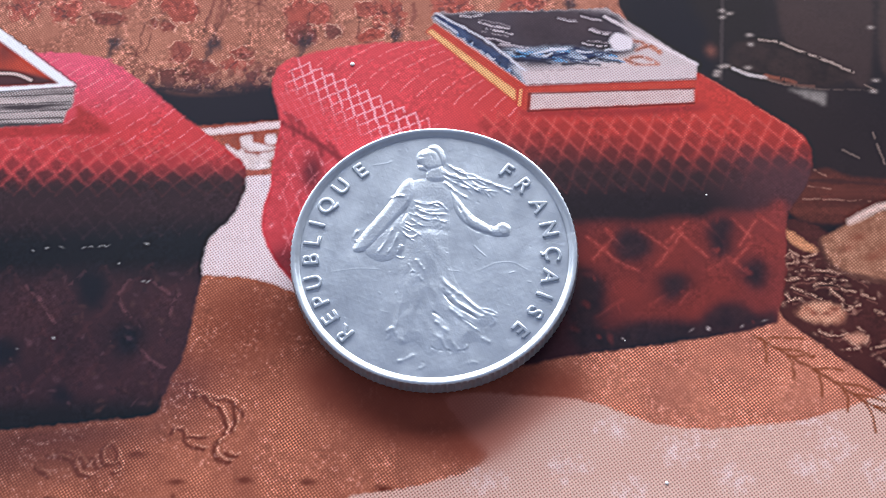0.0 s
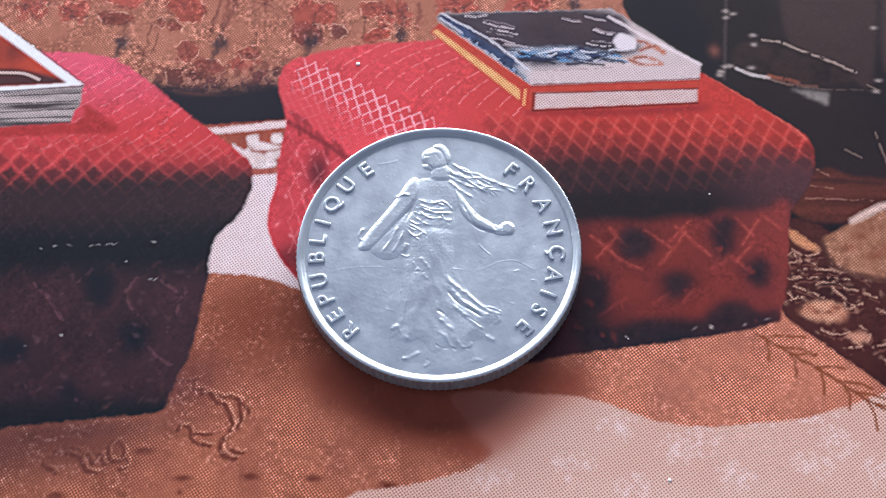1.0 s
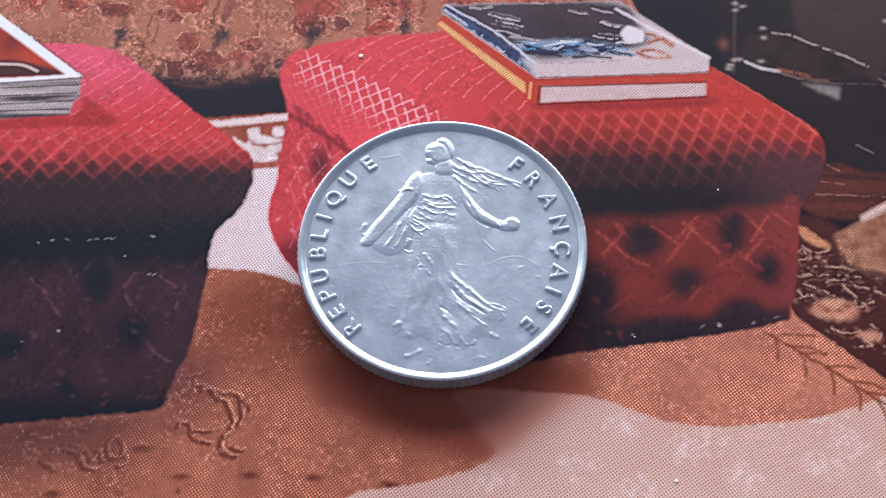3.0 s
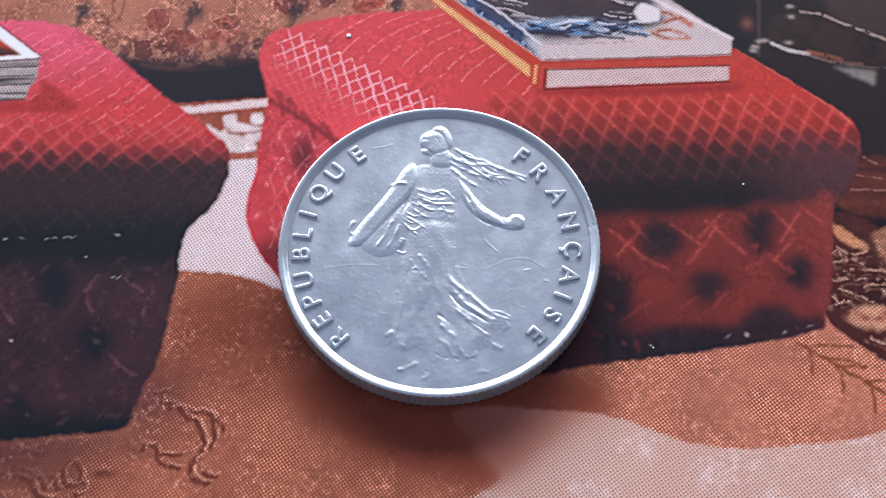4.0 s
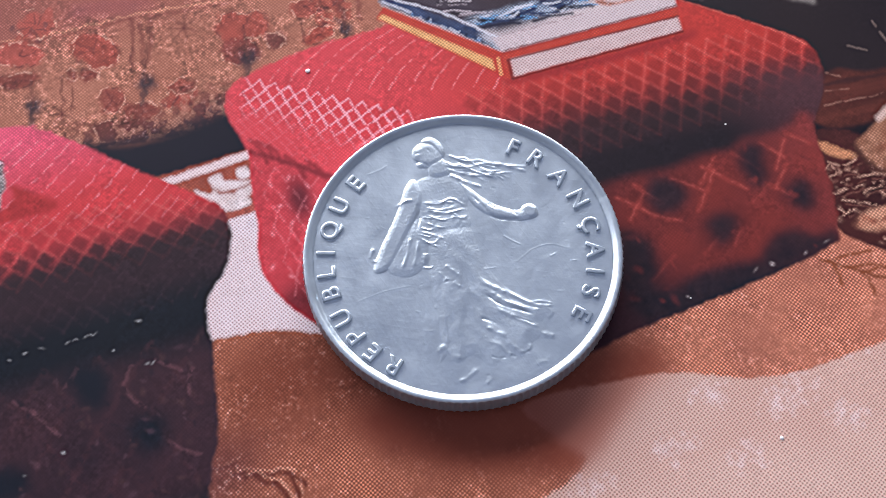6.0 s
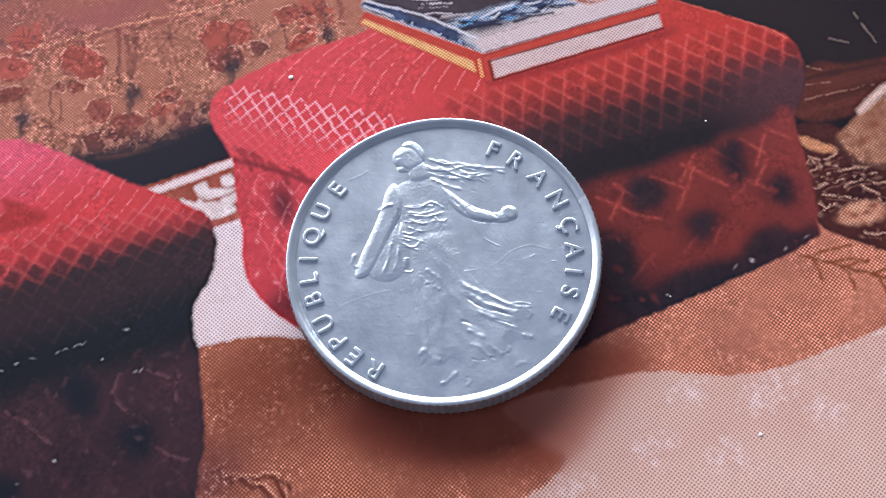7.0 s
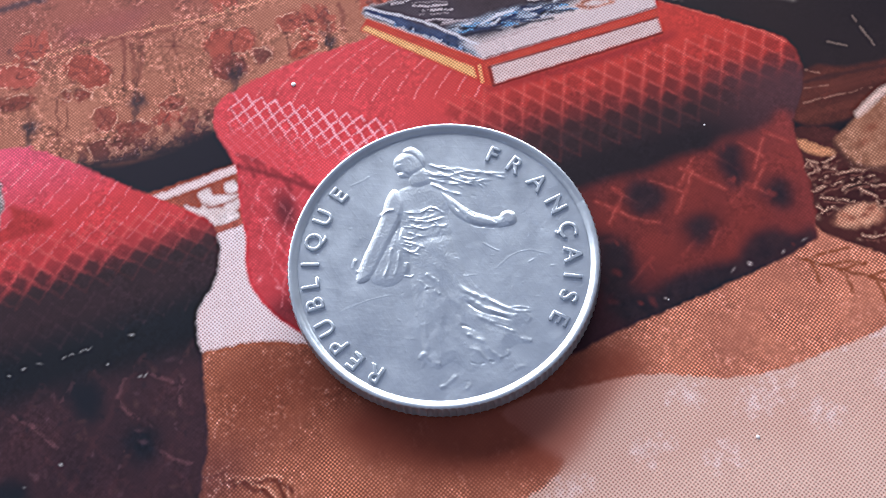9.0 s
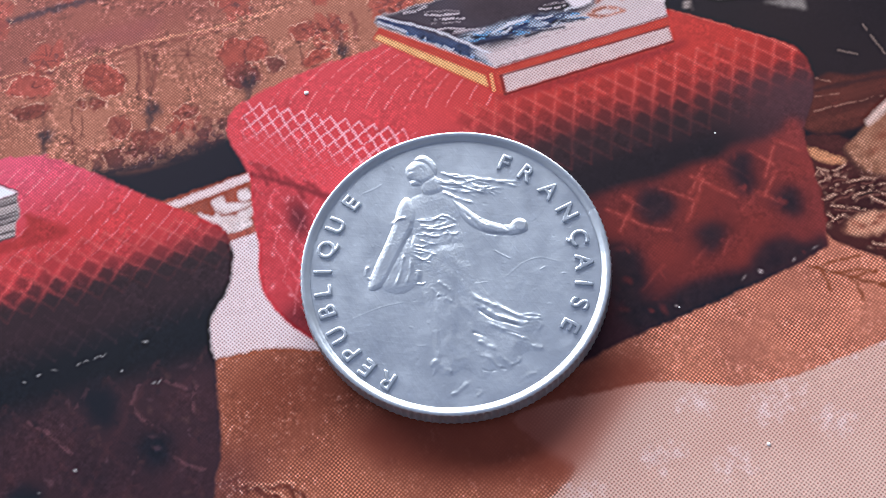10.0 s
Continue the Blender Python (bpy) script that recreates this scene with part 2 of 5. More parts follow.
def mixed(a, b, f):
    return np.asarray(a, np.float32) * (1 - f[..., None]) + np.asarray(b, np.float32) * f[..., None]


def ramp(a, b):
    """0 at point a to 1 at point b, straight across the sheet."""
    d = np.subtract(b, a)
    return np.clip(((XX - a[0]) * d[0] + (YY - a[1]) * d[1]) / (d @ d), 0, 1).astype(np.float32)


def ease(f):
    return f * f * (3 - 2 * f)


def window(x0, x1, y0, y1):
    i0, i1 = np.searchsorted(gx, (x0, x1))
    j0, j1 = np.searchsorted(gy, (y0, y1))
    return slice(j0, j1), slice(i0, i1)


def blot(at, rx, ry, colour, strength=1.0, turn=0.0, hard=1.0, clip=None, diamond=False):
    """A soft spot."""
    r = 2.2 * max(rx, ry)
    w = window(at[0] - r, at[0] + r, at[1] - r, at[1] + r)
    c, s = math.cos(radians(turn)), math.sin(radians(turn))
    x, y = XX[w] - at[0], YY[w] - at[1]
    d = ((x * c + y * s) / rx) ** 2 + ((y * c - x * s) / ry) ** 2
    if diamond:
        d = (np.abs(x) / rx + np.abs(y) / ry) ** 2
    m = np.exp(-d ** hard) * strength
    if clip is not None:
        m = m * clip[w]
    INK[w] += (colour - INK[w]) * m[..., None]


FLECK = noise_field(0.28, 21, 2)


def stroke(points, width, colour, strength=1.0, broken=0.0, clip=None, fade=0.0):
    """A drawn line; broken: how much of it is lost in the dots of the print; fade: how much of its strength it loses towards its end."""
    p = np.array(points, np.float32)
    pad = width * 1.5 + 0.1
    w = window(p[:, 0].min() - pad, p[:, 0].max() + pad, p[:, 1].min() - pad, p[:, 1].max() + pad)
    x, y = XX[w], YY[w]
    if not x.size:
        return
    best = np.zeros_like(x)
    n = len(p) - 1
    for i in range(n):
        a, d = p[i], p[i + 1] - p[i]
        k = np.clip(((x - a[0]) * d[0] + (y - a[1]) * d[1]) / max(float(d @ d), 1e-9), 0, 1)
        r = np.hypot(x - a[0] - k * d[0], y - a[1] - k * d[1])
        s = np.clip(1.25 - r / (width * 0.5), 0, 1) * (1 - fade * (i + k) / n)
        best = np.maximum(best, s)
    m = best * strength
    if broken:
        m = m * np.clip((FLECK[w] - 0.5 * broken) * 6 + 0.5, 0, 1)
    if clip is not None:
        m = m * clip[w]
    INK[w] += (colour - INK[w]) * m[..., None]


def quad(corners):
    """A point at (u, v) of a four-cornered patch: corners at (0,0), (1,0), (1,1), (0,1)."""
    a, b, c, d = (np.array(p) for p in corners)
    return lambda u, v: a * (1 - u) * (1 - v) + b * u * (1 - v) + c * u * v + d * (1 - u) * v


def lattice(corners, nu, nv, width, colour, strength, broken, clip=None, bow=0.0, ways=(1, -1)):
    """Diamond quilting over a patch."""
    f = quad(corners)
    for way in ways:
        for i in range(-nv, nu + nv + 1):
            line = []
            for s in np.linspace(0, 1, 9):
                u = (i + (s * nv if way > 0 else -s * nv)) / nu
                if -0.02 <= u <= 1.02:
                    q = f(u, s)
                    line.append((q[0] + bow * 4 * s * (1 - s), q[1]))
            if len(line) > 1:
                stroke(line, width, colour, strength * rng.uniform(0.6, 1.0), broken, clip)


def padded_front(corners, nu, nv, clip, light, dark, line, line_clip):
    """A quilted edge that rolls down into its own shade: hollow diamonds, deeper towards the bottom, and pale stitching."""
    f = quad(corners)
    for n in range(1, 2 * nv):
        v = n / 2 / nv
        deep = ease(np.float32(np.clip((1 - v - 0.15) / 0.6, 0, 1)))
        for m in range(2 * nu + 1):
            if (m + n) % 2:
                q = f(m / 2 / nu, v) + rng.uniform(-0.12, 0.12, 2)
                blot(q, 0.66 * rng.uniform(0.9, 1.1), 0.72 * rng.uniform(0.9, 1.1), light * (1 - deep) + dark * deep, (0.52 + 0.38 * deep) * rng.uniform(0.75, 1), 0, 3.0, clip, True)
    lattice(corners, nu, nv, 0.32, line * 0.8, 0.34, 0.4, line_clip)
    lattice(corners, nu, nv, 0.15, line, 0.34, 0.9, line_clip)


NOISE_A, NOISE_B, NOISE_C = noise_field(3.0, 3, 4), noise_field(0.7, 4, 3), noise_field(9.0, 5, 2)

# brown rug over the whole sheet first
rug = mixed(rgb(134, 78, 64), rgb(184, 114, 90), np.clip(NOISE_A * 0.8 + NOISE_B * 0.5 - 0.15, 0, 1))
right_tone = ease(ramp((-8, -8), (16, -4)))
rug = mixed(rug, rug * 1.15 + rgb(56, 48, 46), right_tone)
INK[:] = rug
ZONE[:] = 1

# scrolls woven into the rug
dark_rug = rgb(98, 50, 42)
for pts, w in ((mm("-16.00,-9.65 -15.40,-9.49 -14.53,-9.90 -14.09,-9.74 -13.29,-10.14 -12.63,-10.86"), 0.36), (mm("-14.34,-10.38 -13.98,-11.01 -13.69,-11.80 -13.88,-12.19"), 0.4),
               (mm("-15.40,-9.60 -14.90,-10.20 -14.34,-10.38"), 0.34), (mm("-14.00,-12.58 -14.34,-12.97 -14.29,-13.59 -13.80,-14.05 -13.36,-14.05"), 0.42), (mm("-13.36,-10.30 -13.20,-11.33 -13.36,-12.12"), 0.32),
               (mm("-17.34,-12.18 -17.08,-11.79 -16.54,-11.95 -16.31,-12.73 -15.67,-13.12 -15.07,-13.20"), 0.28), (mm("-16.19,-12.42 -15.51,-12.42 -14.99,-12.38"), 0.26), (mm("-13.62,-13.51 -13.31,-13.74 -12.87,-13.67"), 0.3),
               (mm("-17.90,-8.55 -17.20,-8.70 -16.40,-8.60"), 0.3), (mm("-16.60,-9.30 -16.00,-9.30"), 0.26),
               (mm("-25.27,-13.56 -24.31,-13.72 -23.51,-14.03 -23.03,-14.80 -22.34,-14.95"), 0.36), (mm("-23.51,-14.03 -23.19,-13.65 -22.65,-14.34 -22.24,-13.72 -21.89,-14.42 -21.45,-14.03"), 0.3),
               (mm("-21.74,-13.26 -21.34,-12.80 -20.76,-13.26 -20.68,-13.88 -21.09,-14.27 -21.66,-13.88 -21.74,-13.26"), 0.32), (mm("-20.52,-14.04 -20.39,-14.50 -20.87,-14.80"), 0.3),
               (mm("-25.97,-14.41 -25.41,-14.71 -25.00,-15.02"), 0.3), (mm("-24.70,-13.40 -24.20,-13.30 -23.60,-13.50"), 0.24), (mm("-24.10,-12.20 -23.60,-12.40 -23.10,-12.30"), 0.34)):
    stroke(smooth(pts, 4, False), w * 1.1, dark_rug, 0.85, 0.35)
    stroke(smooth([(a + 0.24, b + 0.2) for a, b in pts], 4, False), w * 0.55, rgb(216, 152, 128), 0.7, 0.75)
for p in mm("-16.65,-15.34 -12.30,-15.27 -19.38,-13.50 -24.74,-16.46 -8.16,-15.43 -3.38,-15.88"):
    blot(p, 0.62, 0.24, dark_rug, 0.85, 0, 1.4)
blot((-16.75, -16.24), 0.2, 0.16, dark_rug, 0.8)
# dull shade that the footstools throw on the rug
blot(mm("-16.67,-7.88")[0], 2.8, 2.0, rgb(106, 62, 58), 0.75)
blot((-18.0, -9.4), 2.4, 1.6, rgb(96, 58, 58), 0.7)
blot(mm("-24.80,-12.21")[0], 7.0, 1.0, rgb(92, 60, 58), 0.85, 5)
blot(mm("-29.78,-13.62")[0], 5.6, 2.8, rgb(92, 59, 55), 0.85)
blot(mm("-23.91,-13.29")[0], 5.5, 2.2, rgb(98, 60, 56), 0.7)
blot(mm("-13.17,-3.81")[0], 5.2, 3.4, rgb(116, 62, 48), 0.75)
blot(mm("-8.16,-4.87")[0], 5.0, 3.6, rgb(114, 57, 44), 0.65)

# pale pink rug
pink = area(mm("34.17,-9.59 29.29,-9.94 26.69,-10.76 24.80,-11.29 22.93,-11.73 19.27,-12.04 17.45,-12.14 15.64,-12.00 13.85,-11.64 12.07,-10.93 10.27,-10.33 8.44,-9.89 5.86,-9.74 3.64,-9.52 1.60,-9.54 0.67,-9.97 1.48,-11.41 2.49,-12.95 3.28,-13.60 2.83,-14.35 1.02,-15.19 -2.57,-16.01 -6.14,-16.79 -8.79,-21.04 11.31,-22.87 32.79,-20.95"), 0.08, 0.12, 31)
stool_shade = area(mm("-8.01,-7.17 7.80,-7.34 9.94,-9.55 8.22,-10.82 6.52,-12.11 4.84,-13.54 2.83,-14.57 -0.06,-13.95 -2.99,-13.09 -4.84,-12.24 -6.73,-10.95 -8.67,-9.16"), 0.8)
melted = stool_shade * ramp((4.0, -10.6), (4.0, -12.0))
pink = pink * (1 - melted) + blur(pink, 4) * melted
pale = mixed(rgb(209, 172, 158), rgb(219, 189, 176), NOISE_A)
pale = mixed(pale, rgb(201, 160, 147), np.clip(NOISE_C * 1.6 - 0.6, 0, 0.6))
lay(pink, pale, 2)
for p in mm("16.71,-13.08 23.62,-14.82 8.60,-14.69 15.15,-13.63 20.43,-11.40 24.40,-11.63 11.63,-12.08 3.18,-15.39 18.91,-15.52 25.61,-13.34 28.19,-15.22 12.45,-16.20"):
    for k in range(34):
        a, r = rng.uniform(0, 6.28), rng.random() ** 0.7
        blot((p[0] + 1.5 * r * math.cos(a), p[1] + 1.05 * r * math.sin(a)), rng.uniform(0.12, 0.3), rng.uniform(0.1, 0.22), rgb(232, 210, 208), 0.3, rng.uniform(0, 180), 1.4, pink)
lay(stool_shade * 0.92, mixed(mixed(rgb(124, 62, 50), rgb(138, 73, 58), NOISE_A), mixed(rgb(146, 77, 63), rgb(190, 130, 114), ramp((1.5, -10.6), (9.2, -11.2))), pink))
# fern sprays at the rug's edge
stem = mm("21.24,-5.66 23.49,-7.18 25.87,-8.80 27.52,-10.11 29.11,-11.10 30.80,-12.26")
stroke(smooth(stem, 4, False), 0.3, rgb(120, 66, 46), 0.85, 0.2)
for a, b in zip(mm("21.59,-5.87 22.63,-6.61 23.49,-7.18 24.85,-8.12 26.20,-9.04 27.19,-9.84 28.52,-10.70 21.77,-5.99 23.31,-7.10 25.02,-8.24 26.60,-9.32 27.84,-10.39"),
                mm("24.40,-5.90 24.98,-7.12 24.97,-7.20 26.70,-8.14 28.33,-9.54 29.22,-10.40 30.24,-11.30 21.78,-7.49 23.48,-8.78 25.17,-9.89 26.66,-10.99 28.26,-12.42")):
    stroke(smooth([a, ((a[0] + b[0]) / 2 + 0.15, (a[1] + b[1]) / 2 + 0.1), b], 4, False), 0.28, rgb(128, 70, 48), 0.85, 0.25)

# dark patterned carpet and floor on the far side
dark_side = area(mm("14.07,31.43 13.74,22.43 14.47,20.27 17.13,16.07 21.79,12.48 25.25,7.16 23.81,1.74 23.28,-4.24 25.14,-5.91 27.14,-7.62 29.35,-9.55 34.18,-13.42 45.08,6.85 50.83,32.89"), 0.06, curved=False)
gloom = mixed(rgb(30, 28, 35), rgb(47, 39, 42), np.clip(NOISE_C * 1.4 - 0.3, 0, 1))
lay(dark_side, gloom, 3)
lay(area(mm("14.52,31.42 14.17,22.42 15.29,19.73 18.01,16.56 20.42,14.49 20.66,20.15 21.03,31.26"), 0.5) * dark_side, rgb(26, 27, 37))
lay(area(mm("26.62,25.44 26.07,18.99 27.31,17.15 29.25,15.94 30.34,14.81 31.99,14.78 33.13,25.29"), 0.2) * dark_side, mixed(rgb(54, 43, 45), rgb(66, 51, 51), NOISE_A))
lay(area(mm("34.95,26.37 32.97,15.77 36.11,14.71 38.95,26.28"), 0.2) * dark_side, rgb(62, 50, 50))
lay(area(mm("18.90,27.29 19.52,21.77 20.77,19.09 20.20,17.55 23.57,17.48 25.19,20.59 26.60,27.11"), 0.5) * dark_side, rgb(34, 30, 34))
# the chair: turned post, seat and rungs
wood_glint = rgb(150, 128, 118)
lay(area(mm("22.37,18.13 24.53,18.50 26.56,17.84 28.50,16.62 30.61,15.31 29.44,14.33 26.14,14.39 23.32,15.19 21.76,16.24"), 0.12) * dark_side, mixed(rgb(34, 29, 33), rgb(58, 45, 45), NOISE_B))
stroke(smooth(mm("24.24,18.49 25.49,18.26 26.88,17.51 28.87,16.55 30.81,15.39"), 4, False), 0.26, rgb(168, 146, 136), 0.9, 0.7)
stroke(smooth(mm("22.07,15.88 23.28,15.30 24.34,15.03"), 4, False), 0.34, rgb(214, 204, 204), 0.9, 0.3)
stroke(smooth(mm("24.35,15.18 25.74,14.86 26.45,14.55"), 4, False), 0.4, rgb(150, 86, 68), 0.8, 0.4, None, 0.4)
stroke(smooth(mm("24.54,14.92 26.14,14.39 27.76,14.16"), 4, False), 0.3, rgb(120, 84, 74), 0.6, 0.5)
stroke(smooth(mm("21.74,16.08 23.34,15.34 25.72,14.40 28.15,13.95 31.84,13.79"), 4, False), 0.2, wood_glint, 0.6, 0.8, fade=0.8)
stroke(mm("22.10,23.88 21.64,20.13 21.05,14.98"), 0.35, rgb(66, 58, 60), 0.8)
for p in mm("21.72,21.23 22.26,20.96 21.72,20.6 21.59,16.14 21.2,16.1 20.87,15.64 20.76,15.34 23.56,18.92 23.56,18.08 32.07,13.66 32.38,14.66 32.73,19.45 23.13,15.97"):
    blot(p, 0.24, 0.16, rgb(172, 158, 152), 0.8)
blot(mm("20.54,17.54")[0], 0.4, 0.5, rgb(130, 80, 70), 0.7)
lay(area(mm("25.80,14.00 28.60,13.65 28.36,12.47"), 0.1, curved=False), mixed(rgb(96, 90, 88), rgb(150, 142, 138), NOISE_B))
for a, b in zip(mm("31.50,14.29 31.49,10.13 31.63,9.18 29.07,8.74"), mm("32.17,13.78 31.53,9.61 31.93,7.52 30.17,8.02")):
    stroke([a, b], 0.18, wood_glint, 0.5, 0.4)
# streaks of polished floor
boards = area(mm("26.50,6.91 28.04,7.12 29.16,6.54 31.81,6.23 39.29,5.56 38.68,2.42 31.37,3.41 28.62,2.78 25.91,2.96 24.66,3.96 25.45,5.54"), 0.15)
lay(boards, mixed(rgb(66, 38, 37), rgb(106, 57, 49), noise_field(0.8, 41, 3, 7.0)), 4)
for a, b in zip(mm("26.27,5.76 25.75,4.76 26.85,7.14"), mm("27.83,5.55 30.44,4.51 27.94,6.38")):
    stroke([a, b], 0.16, rgb(170, 124, 108), 0.5, 0.8)
stroke(mm("25.94,6.32 29.09,6.08 33.78,5.64"), 0.35, rgb(58, 38, 40), 0.7)
# patterned carpet
carpet = area(mm("24.13,2.80 26.26,2.68 27.66,1.47 30.53,-2.02 35.86,-4.39 34.11,-13.79 29.37,-9.47 27.14,-7.62 25.14,-5.91 23.27,-4.32 23.01,-1.72"), 0.08)
lay(carpet, mixed(rgb(52, 32, 35), rgb(82, 45, 43), NOISE_A), 5)
lay(area(mm("24.18,2.27 24.64,2.17 26.22,0.83 25.98,0.48 24.53,1.29"), 0.06), rgb(190, 130, 96))
petal = rgb(196, 150, 130)
for pts in (mm("23.82,0.21 24.42,0.42 24.55,-0.10"), mm("23.93,-0.44 25.13,-0.11 25.85,-0.47"), mm("24.65,-0.88 26.19,-0.82 27.68,-1.14"), mm("23.80,-1.51 25.73,-1.41 27.98,-1.69"),
            mm("24.12,-2.07 25.20,-2.59 26.27,-3.11"), mm("23.67,-2.57 24.00,-3.00 23.67,-3.20"), mm("26.76,-2.27 27.41,-3.04 28.16,-3.68"), mm("27.52,-2.28 28.61,-2.63 29.62,-2.98"),
            mm("25.66,-1.96 26.44,-1.84 27.18,-1.98"), mm("25.60,-5.30 26.48,-5.72 27.44,-5.53"), mm("28.25,-5.12 28.72,-5.74 28.45,-6.27"), mm("28.75,-6.76 29.84,-6.45 30.99,-6.70"),
            mm("29.56,-3.90 30.24,-4.32 31.05,-4.00"), mm("24.45,0.64 25.36,0.19 26.16,0.40"), mm("28.49,-3.47 27.69,-3.80 27.35,-3.46"), mm("23.79,-3.20 24.39,-2.92 25.11,-3.26"),
            mm("27.00,-0.48 28.09,-0.93 29.11,-1.79"), mm("29.37,-7.57 30.01,-8.17 31.08,-8.38"), mm("27.38,-5.93 28.04,-6.55 27.27,-6.74")):
    stroke(smooth(pts, 4, False), 0.2, petal, 0.75, 0.75, carpet)
    stroke(smooth([(a + 0.1, b - 0.35) for a, b in pts], 4, False), 0.16, rgb(160, 108, 94), 0.3, 0.85, carpet)
    for q in pts:
        blot((q[0] + rng.uniform(-.4, .4), q[1] + rng.uniform(-.3, .3)), rng.uniform(.1, .22), rng.uniform(.06, .12), petal, 0.28, rng.uniform(0, 180), 1.0, carpet)
rose = area(mm("24.25,-4.05 24.90,-3.43 26.25,-3.23 27.33,-3.67 27.54,-4.29 26.79,-4.78 25.30,-4.68"), 0.1) * carpet
lay(rose, mixed(rgb(150, 84, 66), rgb(214, 160, 132), NOISE_B))
for p in mm("25.39,-3.98 26.21,-4.11 26.86,-3.79"):
    blot(p, 0.3, 0.2, rgb(120, 62, 52), 0.7)
lay(area(mm("27.22,-5.73 28.19,-5.53 28.68,-5.95 28.07,-6.35"), 0.1) * carpet, rgb(190, 134, 112))
# tan cushion at the border of the picture
cushion = area(mm("26.48,1.35 27.76,2.22 29.03,2.91 31.43,3.77 37.71,5.58 37.68,-2.75 30.55,-1.90 28.06,-1.18 26.98,-0.65"), 0.06)
lay(cushion, mixed(rgb(130, 85, 67), rgb(170, 120, 97), np.clip(NOISE_B * 1.3 - 0.1, 0, 1)), 6)
stroke(smooth(mm("28.84,2.91 30.32,3.70 31.49,4.13 34.45,4.95"), 4, False), 0.7, rgb(226, 196, 184), 0.85, 0.25)
stroke(smooth(mm("26.48,1.35 26.76,-0.05 27.70,-1.01 30.56,-1.81 33.21,-2.35"), 4, False), 0.6, rgb(72, 44, 42), 0.8, 0.2)
for p in mm("29.24,1.67 29.98,0.13 30.96,0.77 28.34,0.80"):
    blot(p, 0.6, 0.3, rgb(130, 70, 54), 0.6, 20)

# flowered sofa
sofa = area(mm("-53.06,48.39 14.97,46.41 13.89,21.35 9.75,20.37 -1.44,18.75 -9.14,17.85 -11.66,17.02 -11.93,14.33 -15.72,14.14 -21.50,14.75 -24.57,17.37 -30.79,18.53 -38.70,18.95 -46.68,19.37"), 0.06, curved=False)
lay(sofa, mixed(rgb(150, 91, 74), rgb(177, 117, 96), NOISE_A), 7)
upper = ease(ramp(mm("-15.34,21.50")[0], mm("-15.69,26.71")[0])) * ramp(mm("-3.19,20.63")[0], mm("-11.94,21.88")[0])
lay(sofa * upper * 0.75, mixed(rgb(132, 72, 66), rgb(156, 86, 76), NOISE_A))
stroke(mm("-29.22,29.69 -26.69,29.63 -22.85,29.76 -19.01,29.84 -13.89,29.81"), 0.85, rgb(66, 50, 60), 0.85, 0.0, sofa)
stroke(mm("-28.87,24.98 -27.21,25.03 -22.28,24.71 -17.27,24.76 -10.68,24.24 -6.44,24.42"), 0.22, rgb(205, 140, 112), 0.7, 0.4, sofa)
stroke(mm("-28.90,24.69 -27.25,24.74 -22.33,24.32 -17.33,24.38 -10.75,23.86"), 0.3, rgb(126, 66, 58), 0.6, 0.3, sofa)
flower_red = rgb(146, 66, 57)


def blossom(at, size, lean=0.0):
    """A printed flower: ragged petals, dark creases between them, pale flecks along the rim."""
    n = int(rng.integers(6, 10))
    for k in range(n):
        a, r = (k + rng.uniform(-0.35, 0.35)) * 6.283 / n, size * rng.uniform(0.35, 0.7)
        q = (at[0] + r * math.cos(a), at[1] + r * 0.9 * math.sin(a))
        tint = mixed(flower_red, rgb(176, 84, 72), np.float32(rng.random() * 0.8)[None])[0]
        blot(q, size * rng.uniform(0.42, 0.62), size * rng.uniform(0.22, 0.36), tint, 0.74, math.degrees(a) + rng.uniform(-35, 35), 4.5, sofa)
    for k in range(n):
        a = rng.uniform(0, 6.28)
        q0 = np.array((at[0] + size * 0.2 * math.cos(a), at[1] + size * 0.2 * math.sin(a)))
        q1 = np.array((at[0] + size * rng.uniform(0.6, 1.0) * math.cos(a + 0.4), at[1] + size * rng.uniform(0.5, 0.9) * math.sin(a + 0.4)))
        stroke([q0, (q0 + q1) / 2 + rng.uniform(-0.15, 0.15, 2), q1], rng.uniform(0.14, 0.26), rgb(100, 54, 52), 0.7, 0.6, sofa, 0.3)
    for k in range(3):
        a, r = rng.uniform(0, 6.28), size * rng.uniform(0.3, 1.1)
        blot((at[0] + r * math.cos(a), at[1] + r * 0.85 * math.sin(a)), size * rng.uniform(0.1, 0.24), size * rng.uniform(0.08, 0.14), rgb(98, 58, 58), 0.7, rng.uniform(0, 180), 3.0, sofa)
    for k in range(9):
        a, r = rng.uniform(0, 6.28), size * rng.uniform(0.6, 1.2)
        q = np.array((at[0] + r * math.cos(a), at[1] + r * 0.85 * math.sin(a)))
        d = np.array((math.cos(a + 1.6), math.sin(a + 1.6))) * min(size * 0.16, 0.26)
        stroke([q - d, q + d * 0.2 + rng.uniform(-.1, .1, 2), q + d], 0.14, rgb(216, 164, 140), 0.6, 0.85, sofa)


for (x, y), s in zip(mm("-28.67,22.22 -15.10,17.19 -13.67,15.11 -3.64,21.44 -32.26,22.57 1.14,22.15 6.80,22.30 -11.55,15.08 -23.73,25.62 -9.51,26.23 -30.63,26.70 -3.27,25.54 -34.33,30.23 -27.05,30.64 -20.28,31.66"),
                     (1.3, 1.2, 1.3, 1.6, 1.4, 1.8, 1.8, 1.0, 1.5, 1.8, 2.0, 2.0, 2.2, 2.2, 2.0)):
    blossom((x, y), s)
